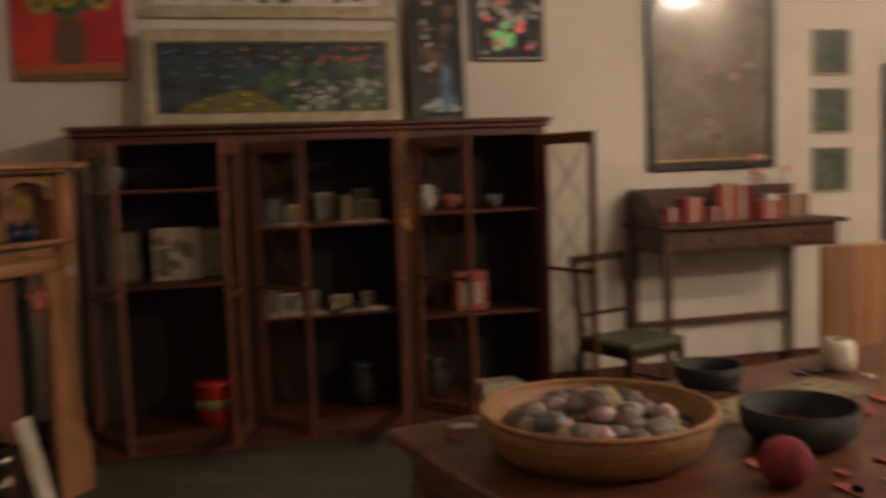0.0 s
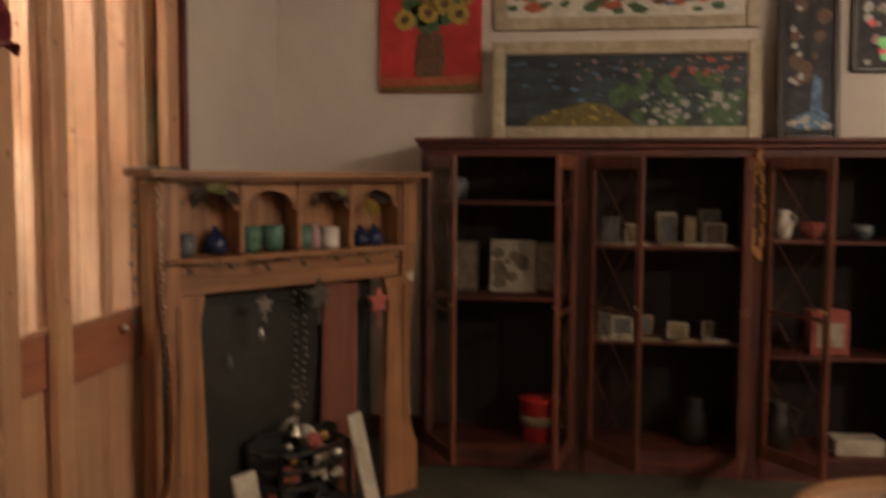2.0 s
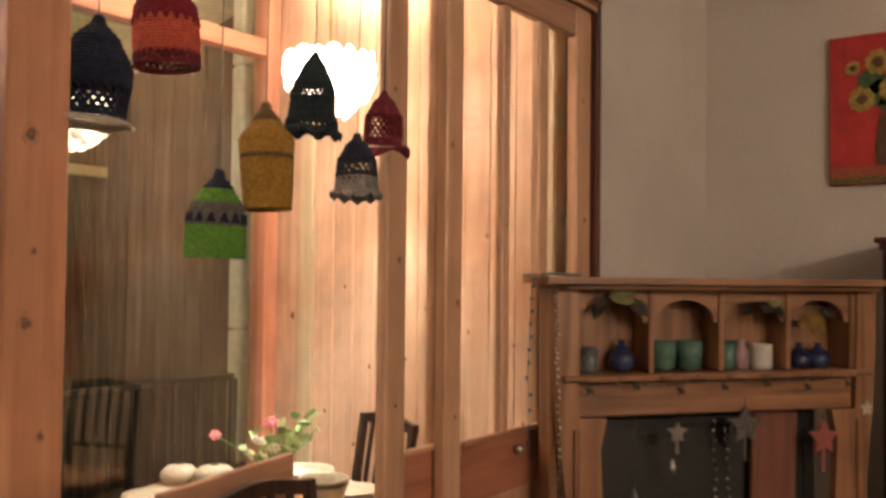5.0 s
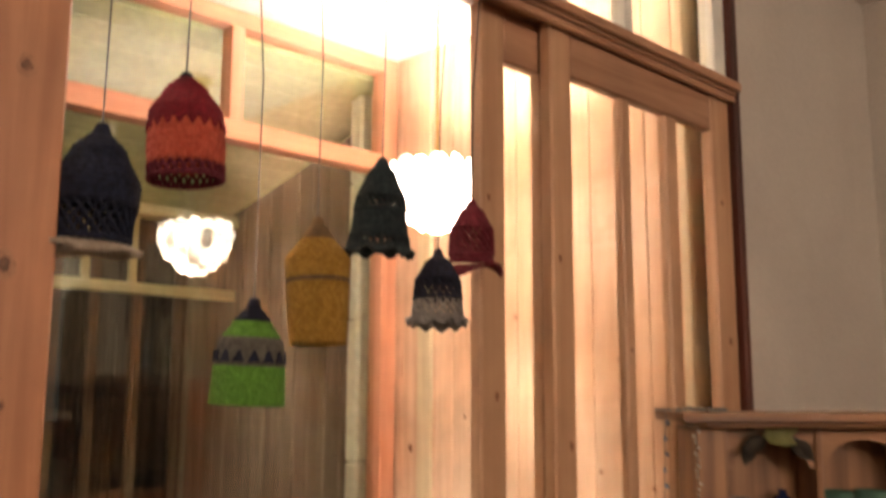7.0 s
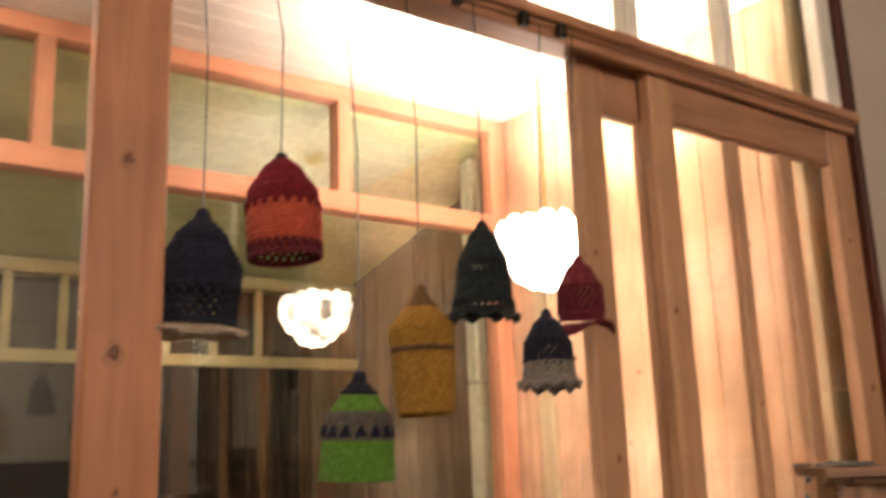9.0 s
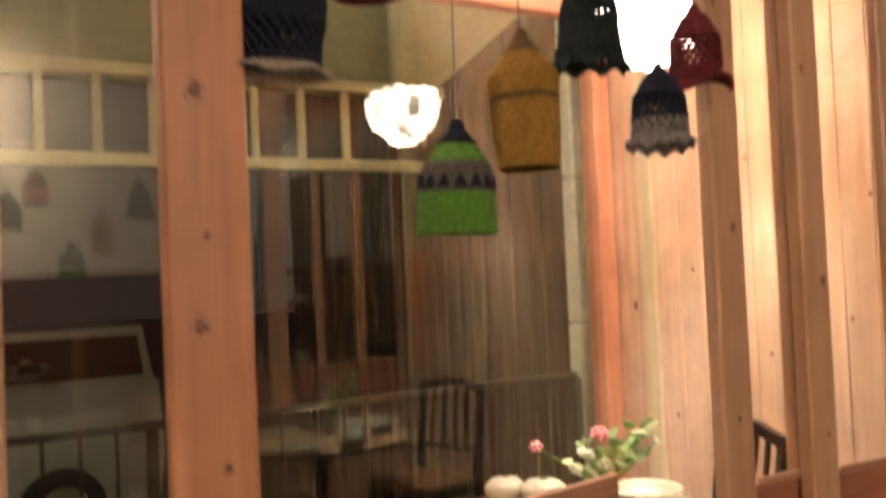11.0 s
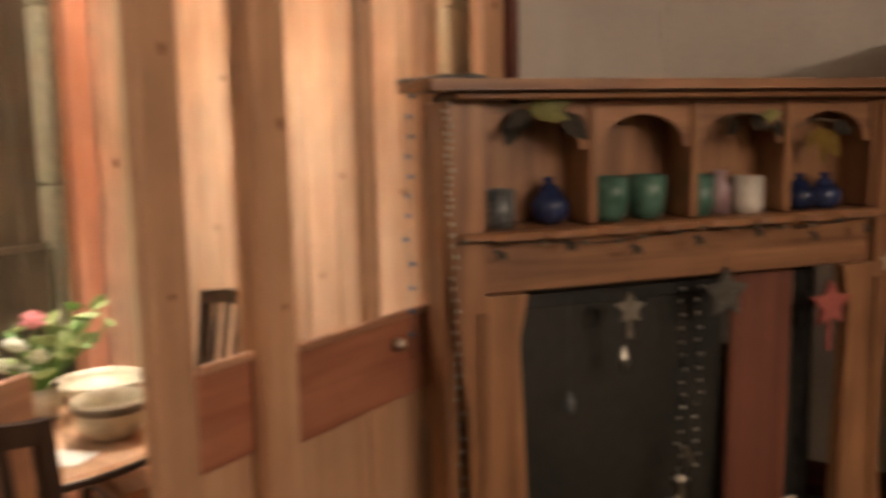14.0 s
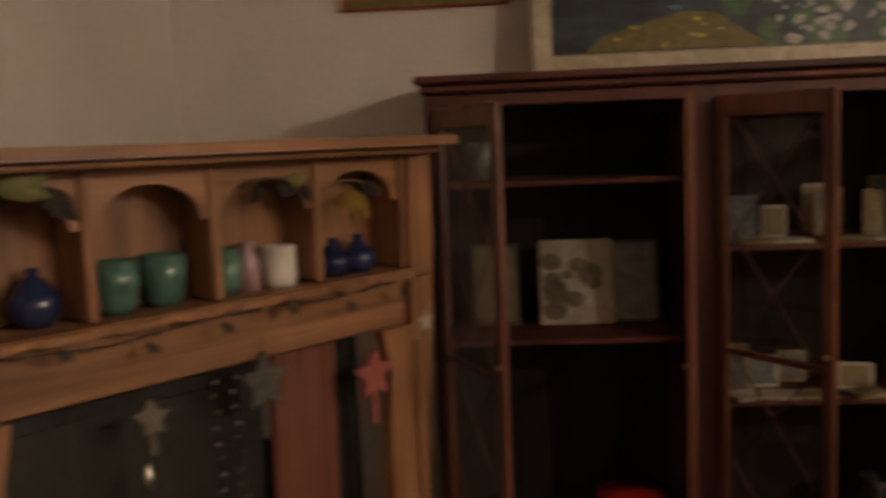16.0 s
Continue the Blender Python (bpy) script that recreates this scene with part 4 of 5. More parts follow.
LIME_LEAF = surface("pale_lime_leaf", (0.22, 0.22, 0.06), (0.36, 0.34, 0.12), 0.55, 0, (30, 30, 30), 4, 0.1)
DRY_LEAF = surface("dark_dry_leaf", (0.020, 0.014, 0.008), (0.055, 0.036, 0.018), 0.6, 0, (30, 30, 30), 4, 0.1)
GOLD_LEAF = surface("yellow_dry_leaf", (0.26, 0.16, 0.02), (0.40, 0.26, 0.05), 0.55, 0, (30, 30, 30), 4, 0.1)
sprig(-0.46, 1.54, [(-0.03, 0.0, 0.11, -12, LIME_LEAF), (0.0, 0.012, 0.08, 25, LIME_LEAF), (-0.02, 0.0, 0.09, 150, DRY_LEAF), (-0.06, -0.01, 0.08, 115, DRY_LEAF), (0.06, -0.01, 0.09, 40, DRY_LEAF), (0.07, 0.0, 0.06, 75, DRY_LEAF), (-0.05, 0.02, 0.06, -140, DRY_LEAF)], "pale lime leaf with dark dry leaves over the first arch")
sprig(0.17, 1.51, [(-0.02, 0.0, 0.07, 20, DRY_LEAF), (0.02, 0.005, 0.06, -10, LIME_LEAF), (-0.05, 0.0, 0.06, 140, DRY_LEAF), (0.06, -0.005, 0.05, 60, DRY_LEAF)], "small dark dry leaf sprig tucked into the arch")
sprig(0.41, 1.49, [(-0.03, 0.0, 0.08, 80, GOLD_LEAF), (-0.01, -0.01, 0.09, 60, GOLD_LEAF), (-0.05, -0.01, 0.07, 110, GOLD_LEAF), (0.02, 0.01, 0.07, 30, DRY_LEAF), (-0.02, -0.05, 0.06, 85, GOLD_LEAF)], "drooping yellow leaf sprig in the last arch")
# small blossoms of a garland along the deck
for k in range(7):
    x = -0.58 + 0.185 * k
    ob = thing("garland_leaf", on_mantel(x, -0.078, 1.215 + 0.012 * math.sin(k * 2.1)), "dark curled leaf of the garland on the niche deck", "garland")
    for j in range(3):
        lf = part("leaf", slab([(0, 0), (0.012, 0.009), (0.03, 0.0), (0.012, -0.009)], -0.001, 0.001), DRY_LEAF, ob)
        lf.matrix_local = pose(0, 0, 0, 20 * j - 20, 60 + 60 * j, 10 * j)

for k in range(8):
    x = -0.525 + 0.15 * k
    pts = [(x - 0.06, -0.056), (x + 0.06, -0.056)] + [(x + 0.06 * math.cos(q), -0.056 - 0.02 * math.sin(q)) for q in [math.pi * j / 8 for j in range(1, 8)]]
    part("deck_scallop", slab(pts, 1.236, 1.252, "xy"), MANTEL_L, mantel)
bead_string("fairy_lights", [mp(-0.77, 0.10, 1.617), mp(-0.72, -0.05, 1.622), mp(-0.66, -0.10, 1.62), mp(-0.60, -0.02, 1.62), mp(-0.69, 0.05, 1.625), mp(-0.775, 0.0, 1.60)], 34, 0.007, GREY_GLAZE, "small heap of fairy lights on the mantel end", "string lights")
bead_string("fairy_lights", [mp(-0.775, 0.0, 1.58), mp(-0.775, 0.03, 1.3), mp(-0.77, 0.03, 0.95)], 12, 0.008, PAINTS["blue"], "string of blue beads hanging from the mantel end", "bead string")

# leaning planks and fire basket
def leaning(name, m, w, h, t, mat, label):
    ob = part(name, box(-w / 2, w / 2, -t / 2, t / 2, 0, h, 0.006), mat)
    ob.matrix_world = m
    return tagged(ob, label, "plank")

leaning("red_plank", on_mantel(0.25, 0.045, 0) @ pose(0, 0, 0, -2, 3, 0), 0.21, 1.09, 0.025, RED_WOOD, "red stained plank leaning inside the hearth opening")
leaning("driftwood_plank", on_mantel(0.29, -0.20, 0.0) @ pose(0, 0, 0, -9, -8, 0), 0.085, 0.50, 0.02, CREAM, "whitewashed driftwood plank leaning by the hearth")
leaning("driftwood_plank", on_mantel(-0.37, -0.22, 0.0) @ pose(0, 0, 0, -9, -5, 0), 0.115, 0.36, 0.02, CREAM, "short whitewashed driftwood plank leaning by the hearth")
leaning("driftwood_plank", on_mantel(-0.02, -0.42, 0.0) @ pose(0, 0, 0, -12, -3, 0), 0.09, 0.19, 0.02, CREAM, "small whitewashed block in front of the fire basket")
hp = thing("hearth_panel", MM.copy(), "dark iron panel with a raised border behind the hearth", "hearth panel")
part("plate", box(-0.52, 0.52, 0.108, 0.118, 0, 1.09, 0.003), SLATE, hp)
for a, b, c, d in ((-0.50, -0.46, 0.02, 1.07), (0.46, 0.50, 0.02, 1.07), (-0.458, 0.458, 1.03, 1.07)):
    part("border", box(a, b, 0.100, 0.107, c, d, 0.003), BLACK, hp)
for x in (-0.48, 0.48):
    for z in (0.1, 0.55, 1.0):
        part("rivet", ball(0.009, pose(x, 0.099, z), 1), BLACK, hp, "", True)
fb = thing("fire_basket", on_mantel(0.0, -0.06, 0), "old black iron fire basket filled with silvery trinkets", "fire basket")
for zz, k in ((0.12, 0.85), (0.20, 0.95), (0.28, 1.0), (0.36, 1.05)):
    pts = [(k * 0.22 * math.cos(a), -k * 0.15 * abs(math.sin(a)) ** 0.6 + 0.08, zz) for a in [math.pi * i / 14 for i in range(15)]]
    part("bar", tube(pts, 0.012, 6), BLACK, fb, "", True)
part("back_plate", slab([(-0.24, 0.06), (0.24, 0.06), (0.25, 0.40), (0.20, 0.43), (0.0, 0.41), (-0.20, 0.43), (-0.25, 0.40)], 0.10, 0.118), BLACK, fb)
for x in (-0.19, 0.19):
    part("foot", tube([(x, -0.06, 0.38), (x, -0.07, 0.12), (x * 1.1, -0.09, 0.0)], 0.014, 6), BLACK, fb, "", True)
part("grate", box(-0.19, 0.19, -0.07, 0.095, 0.09, 0.11, 0.004), BLACK, fb)
for k in range(22):
    s = random.uniform(0.018, 0.045)
    ob = part("trinket", ball(s, None, 2, 0.5), random.choice((SILVER, BRASS, BLACK, CREAM, SILVER, DULL_RED)), None, "", True)
    ob.matrix_world = on_mantel(random.uniform(-0.16, 0.16), random.uniform(-0.10, 0.02), 0.11 + s * 0.9 + 0.085 * (k % 4))
    tagged(ob, "tarnished metal trinket heaped in the fire basket", "trinket", "trinkets in the fire basket")
tap = thing("kettle_tap", on_mantel(-0.04, -0.03, 0.42), "tarnished silver tap ornament on the fire basket", "ornament")
part("stem", lathe([(0.03, 0), (0.012, 0.03), (0.012, 0.12), (0.024, 0.135), (0.0005, 0.15)], 14), SILVER, tap, "", True)
part("spout", tube([(0, 0, 0.08), (-0.05, -0.01, 0.075), (-0.10, -0.02, 0.04)], 0.011, 6), SILVER, tap, "", True)
part("handle", tube([(0.0, 0, 0.15), (0.03, 0, 0.18), (0.01, 0, 0.22)], 0.009, 6), SILVER, tap, "", True)

# ---- cabinet ----
CX0, CX1, CY0, CY1, CZ = -0.22, 2.40, 3.76, 4.245, 1.80
cab = thing("display_cabinet", pose(0, 0, 0), "long mahogany display cabinet with open glazed doors", "cabinet")
part("top", box(CX0 - 0.03, CX1 + 0.03, CY0 - 0.04, CY1, CZ - 0.025, CZ, 0.006), MAHOGANY_X, cab)
part("cornice", box(CX0 - 0.015, CX1 + 0.015, CY0 - 0.02, CY1, CZ - 0.055, CZ - 0.027, 0.008), MAHOGANY_X, cab)
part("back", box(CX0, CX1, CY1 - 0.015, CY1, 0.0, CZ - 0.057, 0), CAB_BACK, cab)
part("plinth", box(CX0, CX1, CY0 + 0.01, CY0 + 0.03, 0, 0.12, 0.004), MAHOGANY_X, cab)
part("floor_board", box(CX0 + 0.03, CX1 - 0.03, CY0 + 0.032, CY1 - 0.017, 0.10, 0.125, 0.003), MAHOGANY_X, cab)
part("frieze", box(CX0 + 0.05, CX1 - 0.05, CY0 + 0.004, CY0 + 0.026, CZ - 0.10, CZ - 0.058, 0.004), MAHOGANY_X, cab)
BAYS = [(-0.22, 0.64), (0.64, 1.54), (1.54, 2.40)]
for x in (CX0, 0.59, 1.49, CX1 - 0.05):
    part("upright", box(x, x + 0.05 if x in (CX0, CX1 - 0.05) else x + 0.10, CY0, CY0 + 0.03, 0.0, CZ - 0.058, 0.005), MAHOGANY_Z, cab)
    xc = x + (0.0 if x == CX0 else 0.03)
    part("side_panel", box(xc, xc + 0.02, CY0 + 0.032, CY1 - 0.017, 0.0, CZ - 0.058, 0.003), MAHOGANY_Z, cab)
SHELVES = [(1.46, 0.94), (1.23, 0.72), (1.27, 0.66)]
for (a, b), zs in zip(BAYS, SHELVES):
    for z in zs:
        part("shelf", box(a + 0.055, b - 0.055, CY0 + 0.035, CY1 - 0.018, z - 0.02, z, 0.004), MAHOGANY_X, cab)

def cab_door(hx, angle, side, w=0.42):
    """Glazed leaf: hinge at hx, side +1 opens from the left hinge, -1 from the right one."""
    d = part("door", box(0, 0.04, -0.011, 0.011, 0.13, 1.70, 0.004), LIT_DOOR_FRAME, cab)
    d.matrix_world = pose(hx, CY0 - 0.012, 0, 0, 0, angle)
    part("stile", box(w - 0.04, w, -0.011, 0.011, 0.13, 1.70, 0.004), LIT_DOOR_FRAME, d)
    for z0, z1 in ((0.13, 0.20), (1.635, 1.70)):
        part("rail", box(0.042, w - 0.042, -0.010, 0.010, z0, z1, 0.003), LIT_DOOR_FRAME, d)
    part("rail", box(0.042, w - 0.042, -0.008, 0.008, 0.90, 0.92, 0.003), LIT_DOOR_FRAME, d)
    for z0, z1 in ((0.92, 1.635), (0.20, 0.90)):
        for q in (0, 1):
            pts = []
            for i in range(13):
                u = i / 12
                x = w / 2 + (w / 2 - 0.05) * (abs(4 * u - 2) - 1) * (1 if q else -1) * 0.9
                pts.append((x, 0, z0 + (z1 - z0) * u))
            part("astragal", tube(pts, 0.004, 5), MAHOGANY_Z, d, "", True)
    p = part("pane", box(0.042, w - 0.042, -0.0015, 0.0015, 0.202, 1.633, 0), GLASS_IN, d)
    p.visible_shadow = False
    part("escutcheon", ball(0.010, pose(w - 0.02, -0.014, 0.95), 1), BRASS, d, "", True)

cab_door(-0.185, -62, 1)
cab_door(0.605, -102, -1)
cab_door(0.685, -54, 1)
cab_door(1.505, -104, -1)
cab_door(1.585, -56, 1)
cab_door(2.375, -68, -1)

# goods in the cabinet
def card(x, z, w, h, mat, label, category="card", yy=4.0, tilt=8, rz=0, ink=None):
    ob = thing("standing_card", pose(x, yy, z, -tilt, 0, rz), label, category)
    part("sheet", box(-w / 2, w / 2, -0.006, 0.006, 0, h, 0.002), mat, ob)
    part("print", box(-w / 2 + 0.012, w / 2 - 0.012, -0.0085, -0.0062, 0.012, h - 0.012, 0.001), ink or random.choice((BUFF, GREY_GLAZE, BROWN_GLAZE, GREY_GLAZE)), ob)
    return ob

SZ = [(0.125,) + SHELVES[i][::-1] for i in range(3)]
cushion = thing("printed_tile", pose(0.265, 4.03, 0.94, -10), "cream tile printed with a dark spotted pattern, standing on a shelf", "tile")
part("tile", box(-0.13, 0.13, -0.012, 0.012, 0, 0.30, 0.02), CREAM, cushion)
for i in range(13):
    a, r = random.uniform(0, 6.28), random.uniform(0.014, 0.05)
    px, pz = random.uniform(-0.09, 0.09), random.uniform(0.04, 0.245)
    part("mark", slab([(px + r * math.cos(q), pz + 0.8 * r * math.sin(q)) for q in [2 * math.pi * j / 9 for j in range(9)]], -0.0145, -0.0122), BROWN_GLAZE, cushion)
for x, mat in ((-0.02, OLIVE), (0.47, OLIVE)):
    card(x, 0.94, 0.17, 0.29, mat, "dark olive covered book standing on a shelf", "book", 4.05, 10, 0, BROWN_GLAZE)
pot("glass_jar", pose(-0.05, 4.0, 1.46), [(0.05, 0), (0.06, 0.03), (0.06, 0.11), (0.045, 0.13)], GREY_GLAZE, "grey glazed jar on the upper cabinet shelf", "jar")
bucket = thing("red_tin", pose(0.43, 3.95, 0.125), "red tin with a pale oval label on the cabinet floor", "tin")
part("body", lathe([(0.0005, 0), (0.10, 0.0), (0.115, 0.22), (0.12, 0.225), (0.12, 0.235), (0.0005, 0.24)], 26), RED, bucket, "", True)
part("label", lathe([(0.106, 0.085), (0.1105, 0.085), (0.1145, 0.145), (0.11, 0.145), (0.106, 0.085)], 26), BUFF, bucket, "buff paper label", True)
for z, xs in ((1.23, (0.80, 0.92, 1.12, 1.22, 1.36)), (0.72, (0.78, 0.88, 1.0, 1.17, 1.34))):
    for i, x in enumerate(xs):
        card(x, z, random.uniform(0.06, 0.12), random.uniform(0.08, 0.17), random.choice((CREAM, BUFF, BUFF, GREY_GLAZE)), "small pale greeting card standing on the cabinet shelf", "card", 3.9 + 0.06 * (i % 3), 10, random.uniform(-18, 18))
        flat = part("folded_paper", box(-0.06, 0.06, -0.05, 0.05, 0, 0.012, 0.003), random.choice((CREAM, BUFF)))
        flat.matrix_world = pose(x + 0.02, 3.84, z, 0, 0, random.uniform(-25, 25))
        tagged(flat, "folded pale paper lying on the cabinet shelf", "paper")
card(1.12, 1.23, 0.11, 0.17, CREAM, "tall pale card standing on the cabinet shelf", "card", 4.12, 6)
card(1.36, 1.30 - 0.07, 0.12, 0.19, BUFF, "tall buff card standing on the cabinet shelf", "card", 4.14, 6)
def jug(m, mat, label, k=1.0):
    ob = thing("ceramic_jug", m, label, "jug")
    part("body", lathe([(0.0005, 0), (0.05 * k, 0), (0.07 * k, 0.06 * k), (0.06 * k, 0.14 * k), (0.04 * k, 0.19 * k), (0.05 * k, 0.22 * k), (0.045 * k, 0.22 * k), (0.035 * k, 0.19 * k)], 22), mat, ob, "", True)
    part("handle", tube([(0.045 * k, 0, 0.20 * k), (0.10 * k, 0, 0.17 * k), (0.065 * k, 0, 0.08 * k)], 0.008 * k, 6), mat, ob, "", True)
jug(pose(1.28, 3.98, 0.125), SLATE, "dark speckled jug on the cabinet floor", 1.2)
jug(pose(1.72, 3.95, 0.125), SLATE, "tall speckled grey jug on the cabinet floor", 1.2)
jug(pose(1.72, 3.98, 1.27), WHITE_GLAZE, "small white jug on the cabinet shelf", 0.7)
pot("small_bowl", pose(1.86, 3.95, 1.27), [(0.03, 0), (0.06, 0.05), (0.065, 0.09)], DULL_RED, "faded red bowl on the cabinet shelf", "bowl")
pot("small_bowl", pose(2.12, 3.95, 1.27), [(0.03, 0), (0.05, 0.04), (0.052, 0.08)], GREY_GLAZE, "small grey bowl on the cabinet shelf", "bowl")
gift = thing("gift_box", pose(1.95, 3.93, 0.66, 0, 0, 8), "dark pink box with a silvery picture on its front", "box")
part("carton", box(-0.10, 0.10, -0.05, 0.05, 0, 0.235, 0.004), DULL_RED, gift)
part("picture", box(-0.07, 0.07, -0.054, -0.0505, 0.04, 0.17, 0.001), SILVER, gift)
wb = part("white_box", box(-0.13, 0.13, -0.08, 0.08, 0, 0.085, 0.005), CREAM)
wb.matrix_world = pose(2.12, 3.93, 0.125, 0, 0, 4)
tagged(wb, "low cream cardboard box on the cabinet floor", "box")
bead_string("bead_necklace", [(1.535, 3.735, 1.74), (1.505, 3.735, 1.5), (1.515, 3.735, 1.25), (1.545, 3.735, 1.18), (1.565, 3.735, 1.3), (1.555, 3.735, 1.55), (1.535, 3.735, 1.74)], 60, 0.011, AMBER, "amber bead necklace hung on the cabinet upright", "necklace")

# ---- pictures ----
def blob(u, v, r, n, squash=1.0):
    return [(u + r * random.uniform(0.75, 1.2) * math.cos(2 * math.pi * j / n), v + squash * r * random.uniform(0.75, 1.2) * math.sin(2 * math.pi * j / n)) for j in range(n)]

def picture(name, x0, x1, z0, z1, y, fw, fmat, canvas, label, tilt=0.0, depth=0.03):
    ob = thing(name, pose((x0 + x1) / 2, y, z0, -tilt, 0, 0), label, "picture")
    w, h = (x1 - x0) / 2, z1 - z0
    if fw:
        for a, b, c, d in ((-w, -w + fw, 0, h), (w - fw, w, 0, h), (-w + fw, w - fw, 0, fw), (-w + fw, w - fw, h - fw, h)):
            part("frame", box(a, b, -depth, 0, c, d, 0.008), fmat, ob)
        part("canvas", box(-w + fw, w - fw, -depth * 0.55, -0.004, fw, h - fw, 0), canvas, ob)
    else:
        part("canvas", box(-w, w, -depth, 0, 0, h, 0.004), canvas, ob)
    ob["w"], ob["h"] = w, h
    return ob

def daub(ob, colour, pts, lift):
    part("daub", slab(pts, lift - 0.0015, lift), PAINTS[colour], ob)

sunf = picture("flower_painting", -0.547, 0.058, 2.085, 2.83, YB - 0.002, 0, None, CANVAS_RED, "frameless red canvas of yellow flowers in a brown vase")
L0 = -0.031
daub(sunf, "rust", [(-0.295, 0.01), (0.295, 0.01), (0.295, 0.10), (-0.295, 0.085)], L0)
daub(sunf, "ochre", [(-0.295, 0.004), (0.295, 0.004), (0.295, 0.05), (-0.295, 0.03)], L0 - 0.002)
daub(sunf, "brown", [(-0.08, 0.09), (0.07, 0.09), (0.09, 0.18), (0.07, 0.34), (-0.07, 0.34), (-0.09, 0.18)], L0 - 0.002)
for u, v in ((0, 0.40), (-0.06, 0.44), (0.08, 0.45), (0.02, 0.5), (-0.1, 0.5), (0.14, 0.5)):
    daub(sunf, "green", blob(u, v, 0.07, 9), L0 - 0.002)
for i, (u, v) in enumerate(((-0.075, 0.60), (-0.15, 0.42), (-0.01, 0.46), (0.085, 0.51), (0.17, 0.45), (-0.19, 0.58), (0.21, 0.53), (0.0, 0.53))):
    r = 0.06 if i < 5 else 0.035
    for k in range(9):
        a = 2 * math.pi * k / 9 + i
        c = (u + r * 0.72 * math.cos(a), v + r * 0.72 * math.sin(a))
        daub(sunf, "yellow", blob(c[0], c[1], r * 0.36, 6), L0 - 0.004)
    daub(sunf, "brown", blob(u, v, r * 0.42, 8), L0 - 0.006)

pa = picture("garden_painting", 0.13, 1.615, CZ + 0.002, 2.36, 4.12, 0.075, GILT, CANVAS_SEA, "long dark painting of a waterside flower garden, pale frame", 6)
def scatter(ob, colour, n, u0, u1, v0, v1, r0, r1, lift, squash=1.0):
    for k in range(n):
        daub(ob, colour, blob(random.uniform(u0, u1), random.uniform(v0, v1), random.uniform(r0, r1), 7, squash), lift - 0.0004 * k / n)
LP = -0.0185
daub(pa, "ochre", [(-0.55, 0.08), (-0.50, 0.13), (-0.36, 0.17), (-0.22, 0.21), (-0.10, 0.20), (0.0, 0.13), (0.08, 0.08)], LP)
scatter(pa, "yellow", 9, -0.45, -0.02, 0.09, 0.18, 0.008, 0.018, LP - 0.002, 0.5)
scatter(pa, "green", 40, -0.05, 0.64, 0.09, 0.36, 0.02, 0.05, LP - 0.001)
scatter(pa, "white", 60, 0.10, 0.63, 0.09, 0.26, 0.005, 0.019, LP - 0.003)
scatter(pa, "pink", 40, -0.35, 0.64, 0.33, 0.46, 0.006, 0.018, LP - 0.002, 0.6)
scatter(pa, "blue", 14, -0.62, 0.0, 0.22, 0.44, 0.012, 0.03, LP - 0.001, 0.3)
scatter(pa, "rust", 12, 0.25, 0.64, 0.36, 0.46, 0.008, 0.02, LP - 0.003)
pb = picture("fish_painting", 0.13, 1.615, 2.435, 2.99, YB - 0.004, 0.075, GILT, CANVAS_PALE, "long pale painting with red and green swirls in a pale frame")
scatter(pb, "rust", 26, -0.6, 0.62, 0.12, 0.44, 0.03, 0.075, LP, 0.45)
scatter(pb, "green", 30, -0.64, 0.64, 0.09, 0.26, 0.02, 0.05, LP - 0.001, 0.6)
scatter(pb, "brown", 30, -0.62, 0.62, 0.15, 0.45, 0.02, 0.05, LP - 0.002, 0.4)
scatter(pb, "blue", 8, -0.6, 0.6, 0.1, 0.4, 0.02, 0.04, LP - 0.002, 0.4)
pc = picture("tall_dark_picture", 1.70, 2.03, CZ + 0.002, 2.72, 4.14, 0.035, FRAME_BLACK, CANVAS_DARK, "tall narrow dark picture with blue and white figure shapes", 5)
daub(pc, "blue", [(-0.08, 0.06), (0.10, 0.06), (0.11, 0.14), (0.07, 0.16), (0.07, 0.33), (0.03, 0.36), (0.01, 0.16), (-0.06, 0.13)], LP)
scatter(pc, "white", 12, -0.11, 0.12, 0.05, 0.13, 0.01, 0.022, LP - 0.002)
scatter(pc, "white", 14, -0.11, -0.03, 0.3, 0.85, 0.006, 0.02, LP - 0.002)
scatter(pc, "brown", 12, -0.1, 0.1, 0.3, 0.85, 0.02, 0.05, LP - 0.001)
pd = picture("stained_glass_picture", 2.11, 2.60, 2.18, 2.80, YB - 0.003, 0.03, FRAME_BLACK, CANVAS_DARK, "small black framed picture in vivid green, red and white")
for colour, n in (("white", 16), ("scarlet", 12), ("pink", 14), ("green", 10)):
    scatter(pd, colour, n, -0.19, 0.19, 0.05, 0.56, 0.012, 0.035, LP - 0.001)
scatter(pd, "lime", 7, -0.10, 0.02, 0.06, 0.28, 0.02, 0.04, LP - 0.003)
pe = picture("misty_picture", 3.32, 4.29, 1.44, 2.85, YB - 0.003, 0.06, FRAME_BLACK, CANVAS_MIST, "large glazed misty grey picture in a black frame")
part("slip", box(-0.425, 0.425, -0.024, -0.018, 0.062, 0.075, 0.002), BRASS, pe)
scatter(pe, "pink", 9, -0.35, 0.35, 0.25, 0.75, 0.02, 0.055, LP, 0.8)
scatter(pe, "brown", 10, -0.35, 0.35, 0.15, 0.6, 0.012, 0.03, LP, 1.6)
